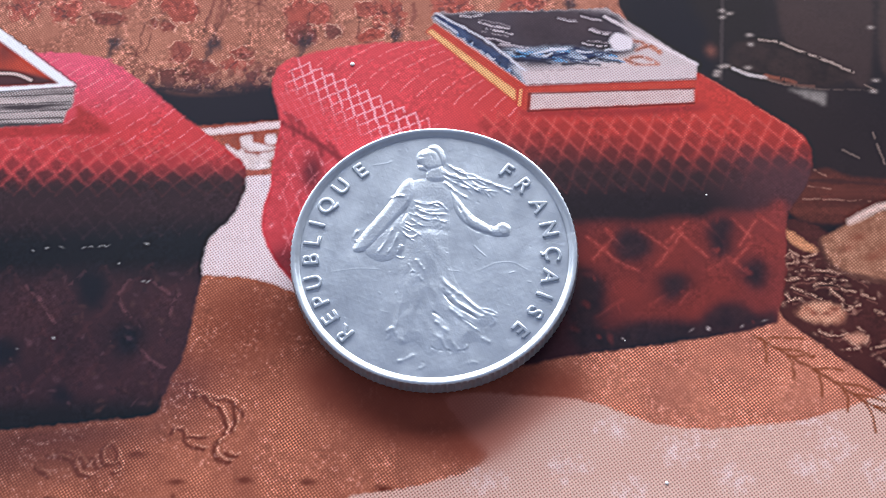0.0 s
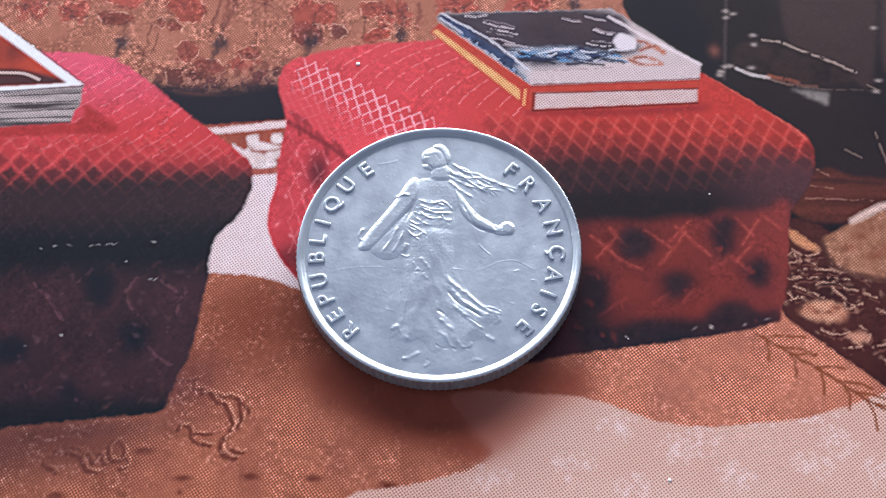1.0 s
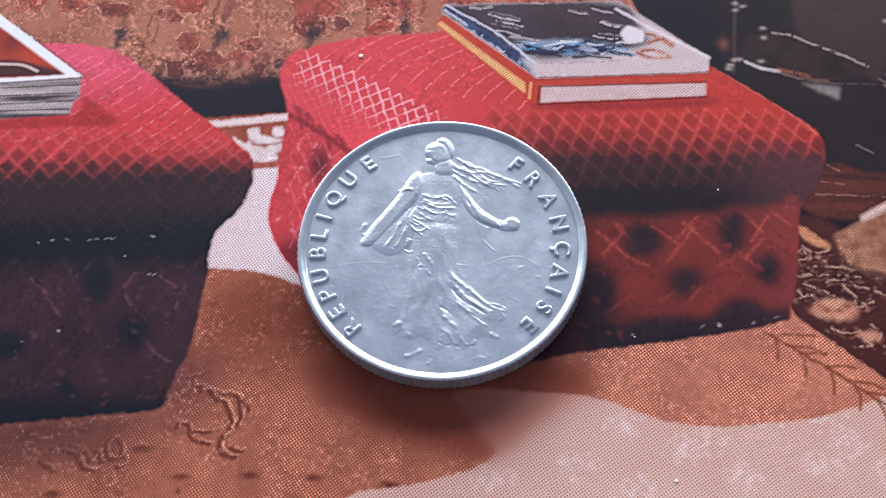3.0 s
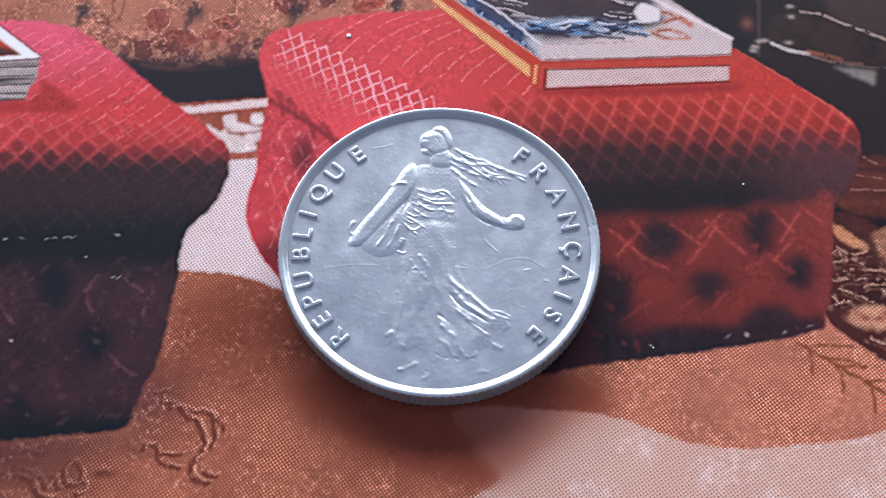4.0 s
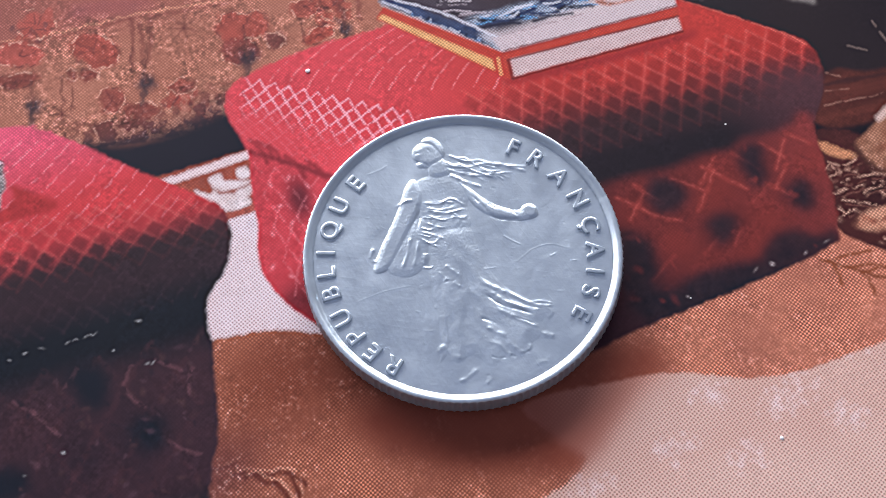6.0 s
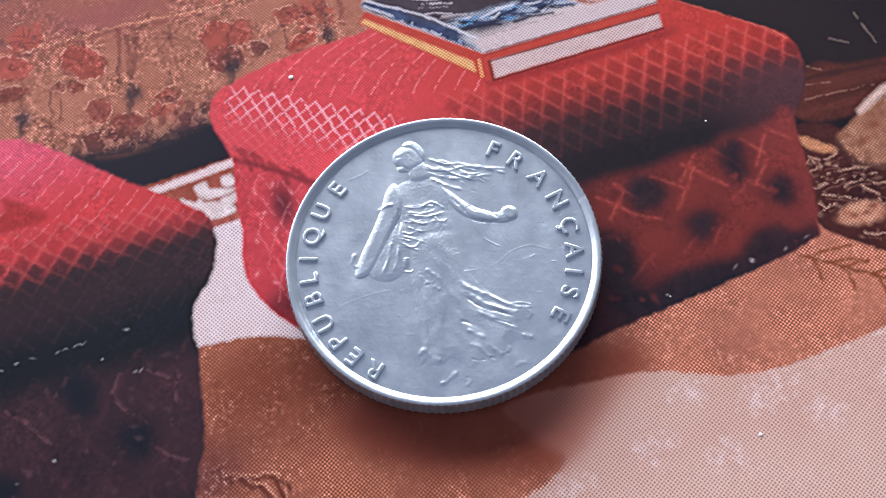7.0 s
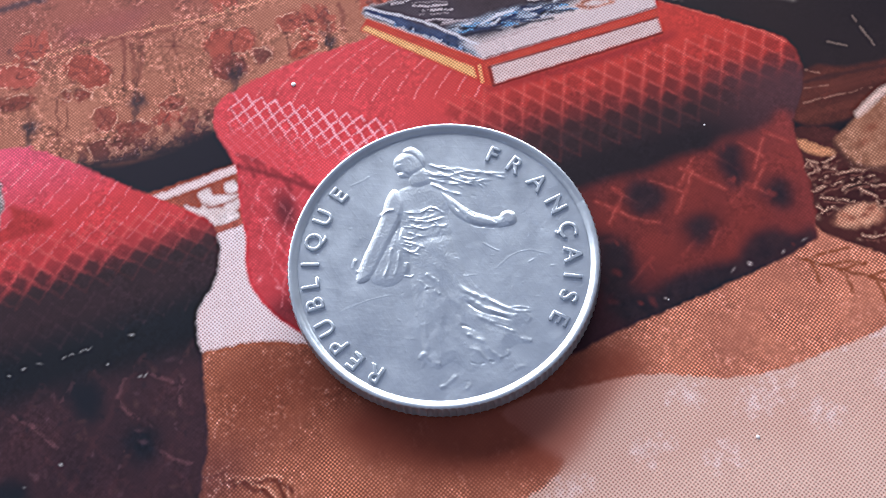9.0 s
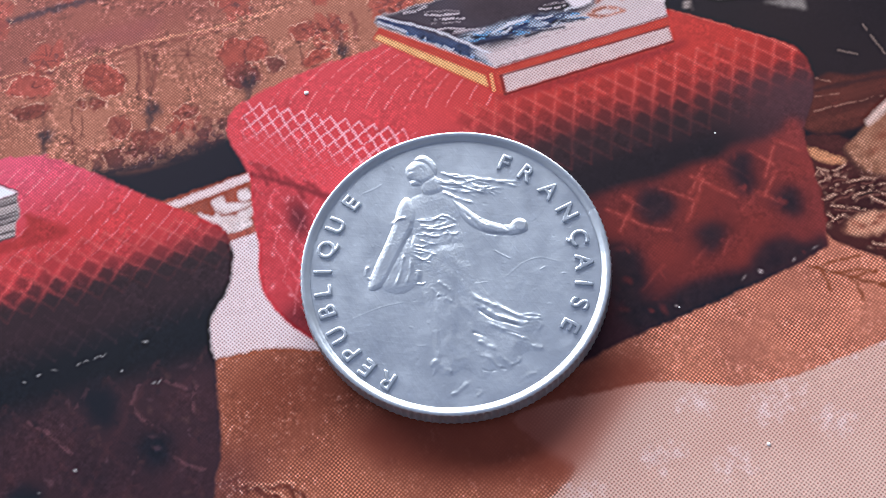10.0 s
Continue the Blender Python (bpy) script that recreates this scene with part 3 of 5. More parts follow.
# blooms, leaves and sprigs of the cloth; lit threads run along their rims
lay(area(mm("-21.33,26.55 -19.22,26.86 -16.55,26.74 -15.14,26.52 -15.82,24.97 -17.47,24.91 -19.89,25.21 -21.11,25.22"), 0.4, 0.3, 201) * sofa * 0.55, mixed(rgb(126, 70, 76), rgb(158, 84, 82), NOISE_B))
BLOOM, LEAF = (155, 70, 60), (122, 58, 51)
for pts, tint, seed in ((mm("-21.43,23.59 -20.68,23.98 -19.68,23.85 -18.79,23.06 -18.37,21.84 -18.83,21.02 -19.74,20.84 -20.86,21.40 -21.45,22.37"), BLOOM, 202),
                        (mm("-22.30,21.20 -21.67,21.38 -21.38,20.65 -21.91,20.30"), LEAF, 203), (mm("-21.23,21.09 -20.14,20.87 -20.17,20.12 -21.04,20.21"), LEAF, 204),
                        (mm("-11.54,22.54 -10.59,23.22 -9.48,22.61 -8.84,22.74 -8.11,22.30 -8.19,20.94 -8.90,20.43 -10.11,20.49 -11.13,20.44 -11.65,21.34"), BLOOM, 205),
                        (mm("-11.52,20.56 -10.24,20.87 -9.38,20.10 -9.24,18.84 -10.50,18.53 -11.57,19.22"), (128, 60, 55), 206), (mm("-8.48,20.54 -7.51,20.32 -7.41,19.45 -8.18,19.07 -8.67,19.62"), (118, 64, 60), 207),
                        (mm("-20.47,18.70 -19.78,19.32 -18.85,18.88 -18.62,17.86 -19.14,17.09 -20.26,17.46"), (134, 66, 58), 208), (mm("-18.69,17.42 -17.49,17.49 -16.62,16.75 -17.22,15.55 -18.72,16.03"), (128, 62, 55), 209),
                        (mm("-20.78,16.70 -18.83,16.53 -16.66,15.37 -17.97,14.65 -20.79,15.33"), (108, 58, 54), 210), (mm("-25.67,24.74 -24.49,24.45 -23.58,23.65 -23.52,22.56 -24.55,22.41 -25.90,22.86 -27.01,23.71"), (172, 80, 70), 211),
                        (mm("-25.99,22.16 -24.22,21.83 -24.15,20.84 -26.13,21.01 -26.85,21.72"), LEAF, 212), (mm("-6.16,19.04 -5.53,20.05 -4.29,20.14 -3.83,19.49 -4.55,19.00 -5.41,18.79"), (156, 68, 58), 213),
                        (mm("-15.60,18.20 -14.70,18.60 -13.90,18.10 -14.30,17.30 -15.30,17.40"), (140, 72, 62), 214), (mm("-6.40,22.40 -5.30,22.90 -4.40,22.20 -4.90,21.20 -6.20,21.40"), (150, 72, 62), 215)):
    shape = area(pts, 0.12, 0.35, seed) * sofa
    lay(shape * 0.9, mixed(rgb(*tint) * 0.82, rgb(*tint) * 1.14, np.clip(NOISE_B * 2.2 - 0.6, 0, 1)))
    ring_line = smooth(pts, 3)
    for k in range(0, len(ring_line) - 2, 2):
        a, b = ring_line[k] + rng.uniform(-0.12, 0.12, 2), ring_line[k + 2] + rng.uniform(-0.12, 0.12, 2)
        stroke([a, (a + b) / 2, b], 0.15, (rgb(222, 166, 144), rgb(96, 52, 50))[rng.random() < 0.3], 0.7, 0.85, sofa)
    mid = np.mean(pts, 0)
    for k in range(3):
        q = np.array(pts[int(rng.integers(len(pts)))])
        stroke([mid, (mid + q) / 2 + rng.uniform(-0.2, 0.2, 2), q * 0.8 + mid * 0.2], 0.2, rgb(100, 50, 48), 0.6, 0.5, sofa, 0.4)
for a, b in zip(mm("-17.22,24.43 -16.64,23.74 -15.98,24.02 -3.16,22.01 -1.85,22.32"), mm("-17.72,20.42 -17.07,20.45 -16.69,20.32 -3.11,19.45 -1.93,19.95")):
    stroke([a, ((a[0] + b[0]) / 2 + 0.1, (a[1] + b[1]) / 2), b], 0.42, rgb(116, 60, 55), 0.75, 0.3, sofa, 0.3)
for centre in mm("-13.84,22.71 -22.90,18.10"):
    for k in range(7):
        a = k * 0.9 + 0.3
        stroke([centre, (centre[0] + 0.9 * math.cos(a), centre[1] + 1.05 * math.sin(a))], 0.24, rgb(108, 58, 52), 0.75, 0.3, sofa, 0.5)
for p in mm("-21.91,19.94 -22.46,21.02 -17.56,22.00 -16.54,21.98 -3.19,20.63 -5.81,21.22 1.58,21.87"):
    stroke([p, (p[0] - 0.25, p[1] - 2.0)], 0.22, rgb(96, 52, 48), 0.6, 0.4, sofa)
for (x, y), s in zip(mm("-24.61,19.15 -17.04,18.89 -10.00,18.97 -3.04,19.46 10.26,22.23"), (1.0, 1.05, 1.1, 0.8, 0.8)):
    blot((x, y), 0.62 * s, 0.72 * s, rgb(50, 44, 54), 0.95, 0, 1.4, sofa)
    stroke([(x, y), (x - 0.5, y - 1.6)], 0.5, rgb(62, 46, 50), 0.7, 0.1, sofa)
    stroke([(x, y), (x + 0.1, y + 1.9)], 0.35, rgb(104, 62, 56), 0.6, 0.3, sofa)
blot(mm("-12.84,15.35")[0], 2.2, 1.6, rgb(74, 52, 54), 0.55, 0, 1.0, sofa)
blot(mm("-17.88,14.69")[0], 5.0, 0.6, rgb(80, 54, 52), 0.7, 0, 1.0, sofa)

mottle = noise_field(0.5, 23, 3)
foot_band = area(mm("-23.91,17.25 -18.07,16.83 -11.26,17.43 -10.62,13.45 -15.64,13.14 -22.48,14.01"), 0.8) * sofa
lay(foot_band * np.clip((mottle - 0.48) * 7, 0, 0.7), rgb(118, 64, 58))
lay(foot_band * np.clip((0.38 - mottle) * 8, 0, 0.4), rgb(200, 142, 120))
lay(area(mm("-23.32,15.80 -17.94,15.29 -11.18,16.09 -10.62,13.45 -15.64,13.14 -22.48,14.01"), 0.6) * sofa * np.clip((mottle - 0.3) * 4, 0.3, 0.92), rgb(66, 48, 54))
# dark gap under the sofa, border stripes and the pale rug between the footstools
gap = area(mm("-22.19,15.27 -18.72,14.60 -15.76,14.65 -11.33,14.97 -10.73,11.57 -14.25,11.34 -17.31,11.00 -19.79,12.52"), 0.3, 0.3, 17)
lay(gap, rgb(33, 33, 43), 8)
lay(area(mm("-17.81,11.50 -11.37,11.98 -11.05,7.73 -12.00,7.28 -13.96,7.22 -15.36,9.47"), 0.06, curved=False), mixed(rgb(136, 68, 56), rgb(160, 84, 70), NOISE_B), 9)
lay(area(mm("-17.49,11.20 -11.37,11.88 -11.25,11.29 -16.62,10.70"), 0.05, curved=False), rgb(226, 206, 206))
for pts in (mm("-14.39,10.42 -13.58,10.65 -13.33,10.06 -11.65,9.55 -13.69,9.30"), mm("-12.54,10.53 -11.92,10.72 -11.59,10.03 -12.29,9.85"), mm("-15.40,9.95 -14.52,9.31 -14.13,9.59 -13.85,8.63 -14.90,8.84"), mm("-14.80,8.65 -13.68,9.11 -12.42,8.70 -11.97,8.13 -12.36,7.76 -14.01,7.88"), mm("-12.86,9.09 -11.63,9.27 -11.76,8.69 -12.61,8.52")):
    lay(area(pts, 0.06), mixed(rgb(208, 188, 184), rgb(236, 226, 228), NOISE_B))
between = area(mm("-13.84,7.26 -11.93,7.37 -11.43,5.87 -12.14,4.27 -12.12,2.69 -11.55,1.12 -10.47,-0.42 -9.40,-2.16 -9.92,-1.94 -11.40,-1.28 -13.39,-0.82 -16.94,-0.60 -16.72,1.41 -15.49,3.41 -14.02,5.22"), 0.05, curved=False)
lay(between, mixed(rgb(214, 190, 186), rgb(226, 214, 220), NOISE_A), 2)
lay(area(mm("-13.99,7.64 -11.87,7.84 -11.84,7.32 -13.88,7.21"), 0.05, curved=False), rgb(158, 86, 76))

# ---- left footstool ----
left = area(mm("-44.78,18.69 -36.08,18.95 -30.76,18.37 -27.71,18.26 -25.03,17.58 -22.70,15.99 -20.34,13.82 -17.60,11.45 -15.37,9.61 -14.04,8.35 -13.69,6.84 -13.90,5.21 -14.59,3.63 -15.45,2.83 -16.17,1.50 -16.26,-0.78 -16.58,-3.77 -16.89,-6.26 -17.48,-8.07 -18.08,-9.62 -18.71,-10.83 -23.06,-11.30 -28.59,-11.79 -39.62,-12.77"), 0.05, 0.05, 51)
top_tone = mixed(rgb(215, 86, 110), rgb(196, 62, 66), ease(ramp(mm("-26.80,17.93")[0], mm("-25.83,10.37")[0])))
body = mixed(top_tone, rgb(53, 37, 42), ease(ramp(mm("-25.61,9.05")[0], mm("-25.53,6.3")[0])))
body = mixed(body, rgb(33, 31, 37), ease(ramp(mm("-25.11,4.69")[0], mm("-25.04,1.97")[0])))
lower = mixed(rgb(48, 36, 43), rgb(70, 45, 50), NOISE_A)
body = mixed(body, lower, ease(ramp(mm("-24.62,0.86")[0], mm("-24.57,-1.97")[0])))
body = mixed(body, rgb(36, 33, 38), ease(ramp(mm("-25.25,-9.00")[0], mm("-25.23,-10.77")[0])))
body = body * (0.9 + 0.2 * NOISE_B[..., None])
lay(left, body, 10)
lattice(mm("-34.54,9.93 -14.44,8.26 -18.69,14.20 -30.77,18.43"), 12, 6, 0.16, rgb(232, 138, 146), 0.6, 0.85, left, 0.0, (1,))
fade_down = 1 - 0.93 * ease(ramp(mm("-25.66,9.01")[0], mm("-25.54,5.85")[0]))
padded_front(mm("-35.09,5.95 -13.44,5.62 -13.71,9.59 -36.11,11.71"), 14, 3, left, rgb(156, 49, 52), rgb(52, 37, 41), rgb(208, 94, 92), left * fade_down)
lattice(mm("-33.0,-9.5 -18.6,-9.0 -16.6,0.2 -33.0,0.0"), 5, 2, 0.5, rgb(98, 58, 61), 0.16, 0.85, left)
lattice(mm("-34.41,2.10 -14.03,2.63 -13.58,5.35 -35.04,5.67"), 15, 2, 0.3, rgb(72, 50, 58), 0.22, 0.9, left)
for a, b in zip(mm("-28.48,-1.28 -27.34,-2.37 -24.48,-0.24 -21.23,-0.94 -21.85,-2.43 -19.74,-0.96 -19.88,-6.22 -18.21,-3.75"), mm("-27.34,-2.37 -25.99,-4.16 -25.32,-1.32 -22.04,-2.43 -20.85,-3.72 -18.37,-2.05 -18.22,-7.46 -17.67,-2.06")):
    stroke([a, (a + np.array(b)) / 2 + rng.uniform(-0.15, 0.15, 2), b], 0.3, rgb(112, 74, 80), 0.45, 0.8, left)
for pts, k in ((mm("-21.94,-4.96 -21.18,-4.22 -20.26,-4.48 -19.89,-5.40 -20.18,-6.30 -20.99,-6.54 -21.68,-5.87"), 3), (mm("-25.01,-0.67 -23.89,-0.16 -22.88,-1.05 -22.83,-2.42 -23.69,-3.35 -24.59,-2.40"), 4),
               (mm("-30.36,-5.49 -29.07,-5.13 -28.15,-5.80 -28.21,-6.95 -29.28,-7.43 -30.32,-6.93"), 5), (mm("-25.78,-8.99 -24.86,-8.52 -24.02,-9.09 -24.15,-9.88 -25.27,-9.95"), 6)):
    lay(area(pts, 0.4, 0.3, k) * left * 0.9, rgb(31, 32, 40))
for k in range(110):
    p = quad(mm("-30.98,-10.91 -18.70,-10.25 -16.61,0.09 -32.82,-0.13"))(rng.random(), rng.random())
    blot(p, rng.uniform(0.08, 0.4), rng.uniform(0.06, 0.2), (rgb(96, 68, 76), rgb(34, 32, 40), rgb(84, 58, 58))[k % 3], rng.uniform(0.2, 0.5), rng.uniform(0, 180), 1.3, left)
for p in mm("-24.79,1.61 -24.40,1.65 -24.20,1.69 -23.60,1.69 -23.29,1.73 -23.05,1.77 -26.31,1.63 -27.34,1.56 -28.29,1.44 -20.35,1.82 -19.96,-1.08 -20.28,-1.04 -22.18,0.38 -25.96,-5.25 -28.35,-6.01"):
    blot(p, 0.07 + 0.14 * rng.random(), 0.06, rgb(190, 188, 188), 0.15 + 0.65 * rng.random(), rng.uniform(-30, 30), 1.2, left)
# magazines on it, and their shade
lay(area(mm("-36.54,11.72 -27.62,11.86 -26.87,13.54 -25.48,12.57 -24.01,11.16 -27.15,10.88 -36.36,10.74"), 0.1) * left, mixed(rgb(150, 44, 46), rgb(176, 54, 54), NOISE_B))
stack = area(mm("-38.90,15.32 -32.83,14.96 -27.14,15.21 -27.16,13.44 -27.52,12.95 -27.63,11.91 -32.31,11.65 -38.18,11.45"), 0.05, curved=False)
lay(stack, mixed(rgb(70, 62, 66), rgb(196, 182, 180), np.clip(noise_field(0.42, 61, 2, 14.0) * 1.8 - 0.4, 0, 1)), 11)
for a, b in zip(mm("-36.98,14.22 -36.86,13.51 -36.72,12.76 -36.62,12.21"), mm("-27.31,14.55 -27.38,13.85 -27.54,13.15 -27.70,12.46")):
    stroke([a, b], 0.16, rgb(60, 54, 58), 0.8, 0.3, stack)
cover = area(mm("-43.16,28.35 -33.74,20.71 -27.06,15.26 -32.81,14.80 -40.46,14.48"), 0.04, curved=False)
lay(cover, rgb(232, 236, 242), 12)
inner = area(mm("-42.76,26.29 -33.56,19.53 -28.46,15.49 -32.88,15.26 -40.56,14.99"), 0.05, curved=False)
lay(inner, mixed(rgb(196, 74, 54), rgb(118, 48, 44), np.clip(NOISE_A * 1.6 - 0.3, 0, 1)))
lay(area(mm("-37.42,16.68 -33.14,16.91 -30.47,16.34 -28.46,15.49 -32.88,15.26 -37.15,15.14"), 0.1) * inner, rgb(74, 44, 48))
stroke(smooth(mm("-35.67,16.54 -33.07,16.49 -31.76,16.37 -30.61,15.83"), 4, False), 0.3, rgb(232, 208, 200), 0.8, 0.2, inner)
stroke(mm("-33.76,20.82 -27.07,15.36"), 0.16, rgb(52, 46, 52), 0.8)
stroke(mm("-37.07,14.73 -32.81,14.80 -27.13,15.16"), 0.18, rgb(70, 66, 72), 0.8)

# ---- large footstool with the books ----
stool = area(mm("-12.28,14.58 -12.27,15.80 -11.66,17.02 -9.14,17.96 -5.73,18.62 -1.01,18.90 5.44,19.93 13.54,19.13 17.21,17.09 19.43,15.52 21.91,13.67 25.68,10.66 26.67,9.50 26.78,7.84 26.22,5.99 24.96,4.18 24.42,2.98 23.88,-0.87 23.17,-3.62 22.86,-4.65 22.35,-4.81 19.95,-5.44 14.24,-6.27 8.57,-7.02 2.92,-7.89 -5.03,-5.57 -9.83,-1.30 -11.53,0.90 -12.33,2.92 -12.32,4.50 -11.95,6.34 -11.79,9.17 -11.51,11.49 -11.87,13.32"), 0.05, 0.05, 71)
stool_top = mixed(rgb(206, 71, 78), rgb(182, 56, 49), ease(ramp(mm("-6.47,14.98")[0], mm("11.46,12.17")[0])))
# the front below the padded edge
front_line = ease(ramp(mm("9.37,11.9")[0], mm("8.96,7.2")[0])) * ease(ramp(mm("-5.50,10.51")[0], mm("5.20,9.85")[0]))
tone = mixed(stool_top, rgb(60, 39, 42), np.clip(front_line, 0, 1))
under = ease(ramp((14.0, 7.0), (13.9, 4.7))) * ease(ramp((0.0, 6.0), (6.0, 6.0)))
tone = mixed(tone, rgb(38, 30, 35), under * 0.9)
side = area(mm("7.41,2.77 12.16,3.06 14.52,2.94 16.92,3.35 18.47,3.15 20.11,3.76 22.48,3.81 24.68,4.41 23.65,-5.89 8.52,-8.15 4.81,-7.30 4.23,2.01"), 0.3, 0.5, 72)
side_tone = mixed(rgb(98, 42, 40), rgb(117, 49, 45), NOISE_A)
side_tone = mixed(side_tone, rgb(140, 60, 58), ramp(mm("16.68,0.52")[0], mm("24.19,1.74")[0]) * 0.5)
tone = mixed(tone, side_tone, side)
foot = ease(ramp(mm("16.31,-3.95")[0], mm("16.33,-6.01")[0])) * side
tone = mixed(tone, rgb(44, 34, 40), foot)
deep = ease(ramp(mm("13.81,-1.60")[0], mm("8.73,-3.23")[0])) * side
tone = mixed(tone, rgb(66, 36, 42), deep * 0.8)
tone = tone * (0.94 + 0.12 * NOISE_B[..., None])
lay(stool, tone, 13)
# the near end of the stool under the roll
end = area(mm("-11.55,11.49 -10.48,10.84 -8.35,9.50 -6.24,8.13 -5.25,2.15 -5.03,-5.57 -9.83,-1.30 -11.53,0.90 -12.33,2.92 -12.32,4.50 -11.95,6.34 -11.79,9.17"), 0.1) * stool
lay(end, mixed(rgb(202, 72, 80), rgb(176, 56, 62), NOISE_B))
lay(ease(ramp(mm("-10.47,3.12")[0], mm("-8.31,-0.45")[0])) * end * 0.8, rgb(112, 40, 44))
stroke(smooth(mm("-11.36,11.68 -10.07,10.88 -8.57,9.84 -7.08,8.71 -5.41,7.65"), 4, False), 0.55, rgb(112, 38, 44), 0.8, 0.2, stool)
for a, b in zip(mm("-10.77,12.31 -10.11,11.81 -9.23,10.82 -8.04,10.07 -11.20,12.57"), mm("-10.07,10.98 -9.62,10.34 -8.32,8.88 -7.07,8.38 -10.47,10.60")):
    stroke(smooth([a, ((a[0] + b[0]) / 2 + 0.2, (a[1] + b[1]) / 2), b], 4, False), 0.4, rgb(132, 42, 48), 0.7, 0.3, stool)
blot(mm("-8.99,7.42")[0], 0.85, 1.6, rgb(84, 34, 42), 0.9, 0, 1.3, stool)
blot(mm("-10.53,0.67")[0], 1.2, 1.0, rgb(92, 36, 42), 0.7, 0, 1.2, stool)
for p in mm("-10.58,8.91 -9.81,5.85 -11.20,5.41 -11.67,3.13 -10.62,2.22 -9.36,9.13 -8.29,8.16 -10.29,7.25"):
    blot(p, 0.2, 0.12, rgb(232, 140, 146), 0.6, rng.uniform(0, 180), 1.0, end)
lattice(mm("-10.74,0.89 -8.33,-0.02 -7.49,8.63 -11.31,10.85"), 3, 4, 0.2, rgb(236, 132, 138), 0.3, 0.9, end)
# quilting: the near corner catches the light
corner = area(mm("-11.73,16.71 -9.76,17.50 -7.38,16.73 -4.78,15.05 -1.81,13.00 0.07,11.10 -2.19,10.26 -4.68,10.89 -7.23,12.80 -9.83,14.44 -11.57,15.48"), 0.7) * stool * (1 - end)
for i in range(13):
    f = i / 13
    x, y = -9.6 + 17.6 * f, 16.0 - 4.7 * f
    row = smooth([(x, y), (x + 1.2, y + 1.35), (x + 3.1, y + 2.6), (x + 4.6, y + 3.3), (x + 6.4, y + 3.9)], 4, False)
    stroke(row, 0.17, rgb(236, 134, 136), 0.6, 0.88, stool * (1 - end), 0.3)
lattice(mm("-11.74,13.97 -1.14,8.05 0.20,11.39 -10.53,17.52"), 12, 3, 0.19, rgb(244, 178, 188), 0.85, 0.6, corner)
lattice(mm("-12.02,13.08 -6.27,8.84 -5.53,11.73 -12.04,16.10"), 7, 3, 0.16, rgb(236, 130, 140), 0.2, 0.9, stool)
sink = 1 - 0.92 * ease(ramp(mm("13.44,10.77")[0], mm("13.21,7.12")[0]))
padded_front(mm("5.10,5.39 27.06,5.75 25.88,11.63 3.19,12.42"), 16, 3, stool * (1 - end), rgb(126, 42, 40), rgb(50, 34, 37), rgb(218, 96, 88), stool * sink * (1 - end))
lay(ease(ramp(mm("24.92,9.43")[0], mm("24.34,6.94")[0])) * ease(ramp(mm("18.45,7.27")[0], mm("24.85,7.17")[0])) * stool * (1 - side) * 0.85, rgb(82, 50, 55))
# buttoned side
# the padding swells between the buttons and sinks towards them
for p in mm("16.27,0.07 19.62,-1.70 13.01,-2.08 23.08,0.98 17.56,-3.30 10.81,0.64 17.59,1.92"):
    blot(p, 1.5, 1.25, rgb(132, 53, 47), 0.55, 15, 1.2, side * stool)
for p in mm("13.7,1.3 19.7,1.9 16.2,-1.9 21.7,-1.1 10.2,-3.4"):
    blot(p, 1.7, 1.5, rgb(62, 33, 37), 0.45, 0, 1.0, side * stool)
SEAM = mm("10.48,1.98 12.44,0.10 11.89,2.51 13.18,0.80 14.27,2.40 16.02,0.95 16.46,2.60 18.71,0.31 15.15,-0.36 17.14,2.19 20.67,3.24 21.83,1.79 22.48,3.50 23.84,2.22 21.70,1.26 20.47,-0.14 22.27,3.05 20.97,1.09 18.62,-0.82 20.04,0.30")
SEAM += mm("20.04,0.30 21.17,-0.93 10.82,-4.11 12.66,-2.93 10.79,0.20 12.29,1.88 17.26,-2.24 16.48,-3.30 12.36,0.10 13.88,-0.70 17.48,3.05 15.98,1.49 18.67,3.03 19.91,1.45 14.48,-3.28 16.10,-2.23")
for a, b in zip(SEAM[::2], SEAM[1::2]):
    low_down = a[1] < -0.5
    stroke([a, (np.add(a, b) / 2 + rng.uniform(-0.1, 0.1, 2)), b], 0.42, rgb(156, 64, 57), 0.24 if low_down else 0.46, 0.12, side * stool)
    stroke([a, b], 0.15, rgb(196, 98, 90), 0.1 if low_down else 0.3, 0.95, side * stool)
for pts, k in ((mm("12.55,2.23 12.98,2.77 14.27,2.40 15.02,1.27 14.33,0.35 12.98,0.01 12.41,1.07"), 11), (mm("19.11,3.03 20.50,3.52 20.62,2.34 20.26,1.01 19.60,0.13 18.97,0.58 18.85,1.91"), 12),
               (mm("15.26,-1.58 15.60,-1.06 16.78,-0.94 17.23,-1.59 16.87,-2.23 16.03,-3.17 15.39,-2.44"), 13), (mm("20.87,-0.75 21.74,0.11 22.49,-0.11 22.43,-1.41 21.68,-2.31 20.98,-1.62"), 14),
               (mm("17.64,-4.65 18.63,-3.31 20.64,-3.16 21.51,-3.96 23.02,-3.76 22.58,-5.02 19.66,-5.41 17.35,-5.81"), 15),
               (mm("9.58,-0.67 11.20,-1.11 11.40,-3.26 10.80,-4.53 12.07,-5.16 12.87,-4.54 15.56,-4.39 17.45,-4.65 17.35,-5.90 9.34,-6.60"), 16)):
    lay(area(pts, 0.3, 0.35, k) * stool * 0.94, mixed(rgb(34, 29, 37), rgb(54, 38, 43), NOISE_B))
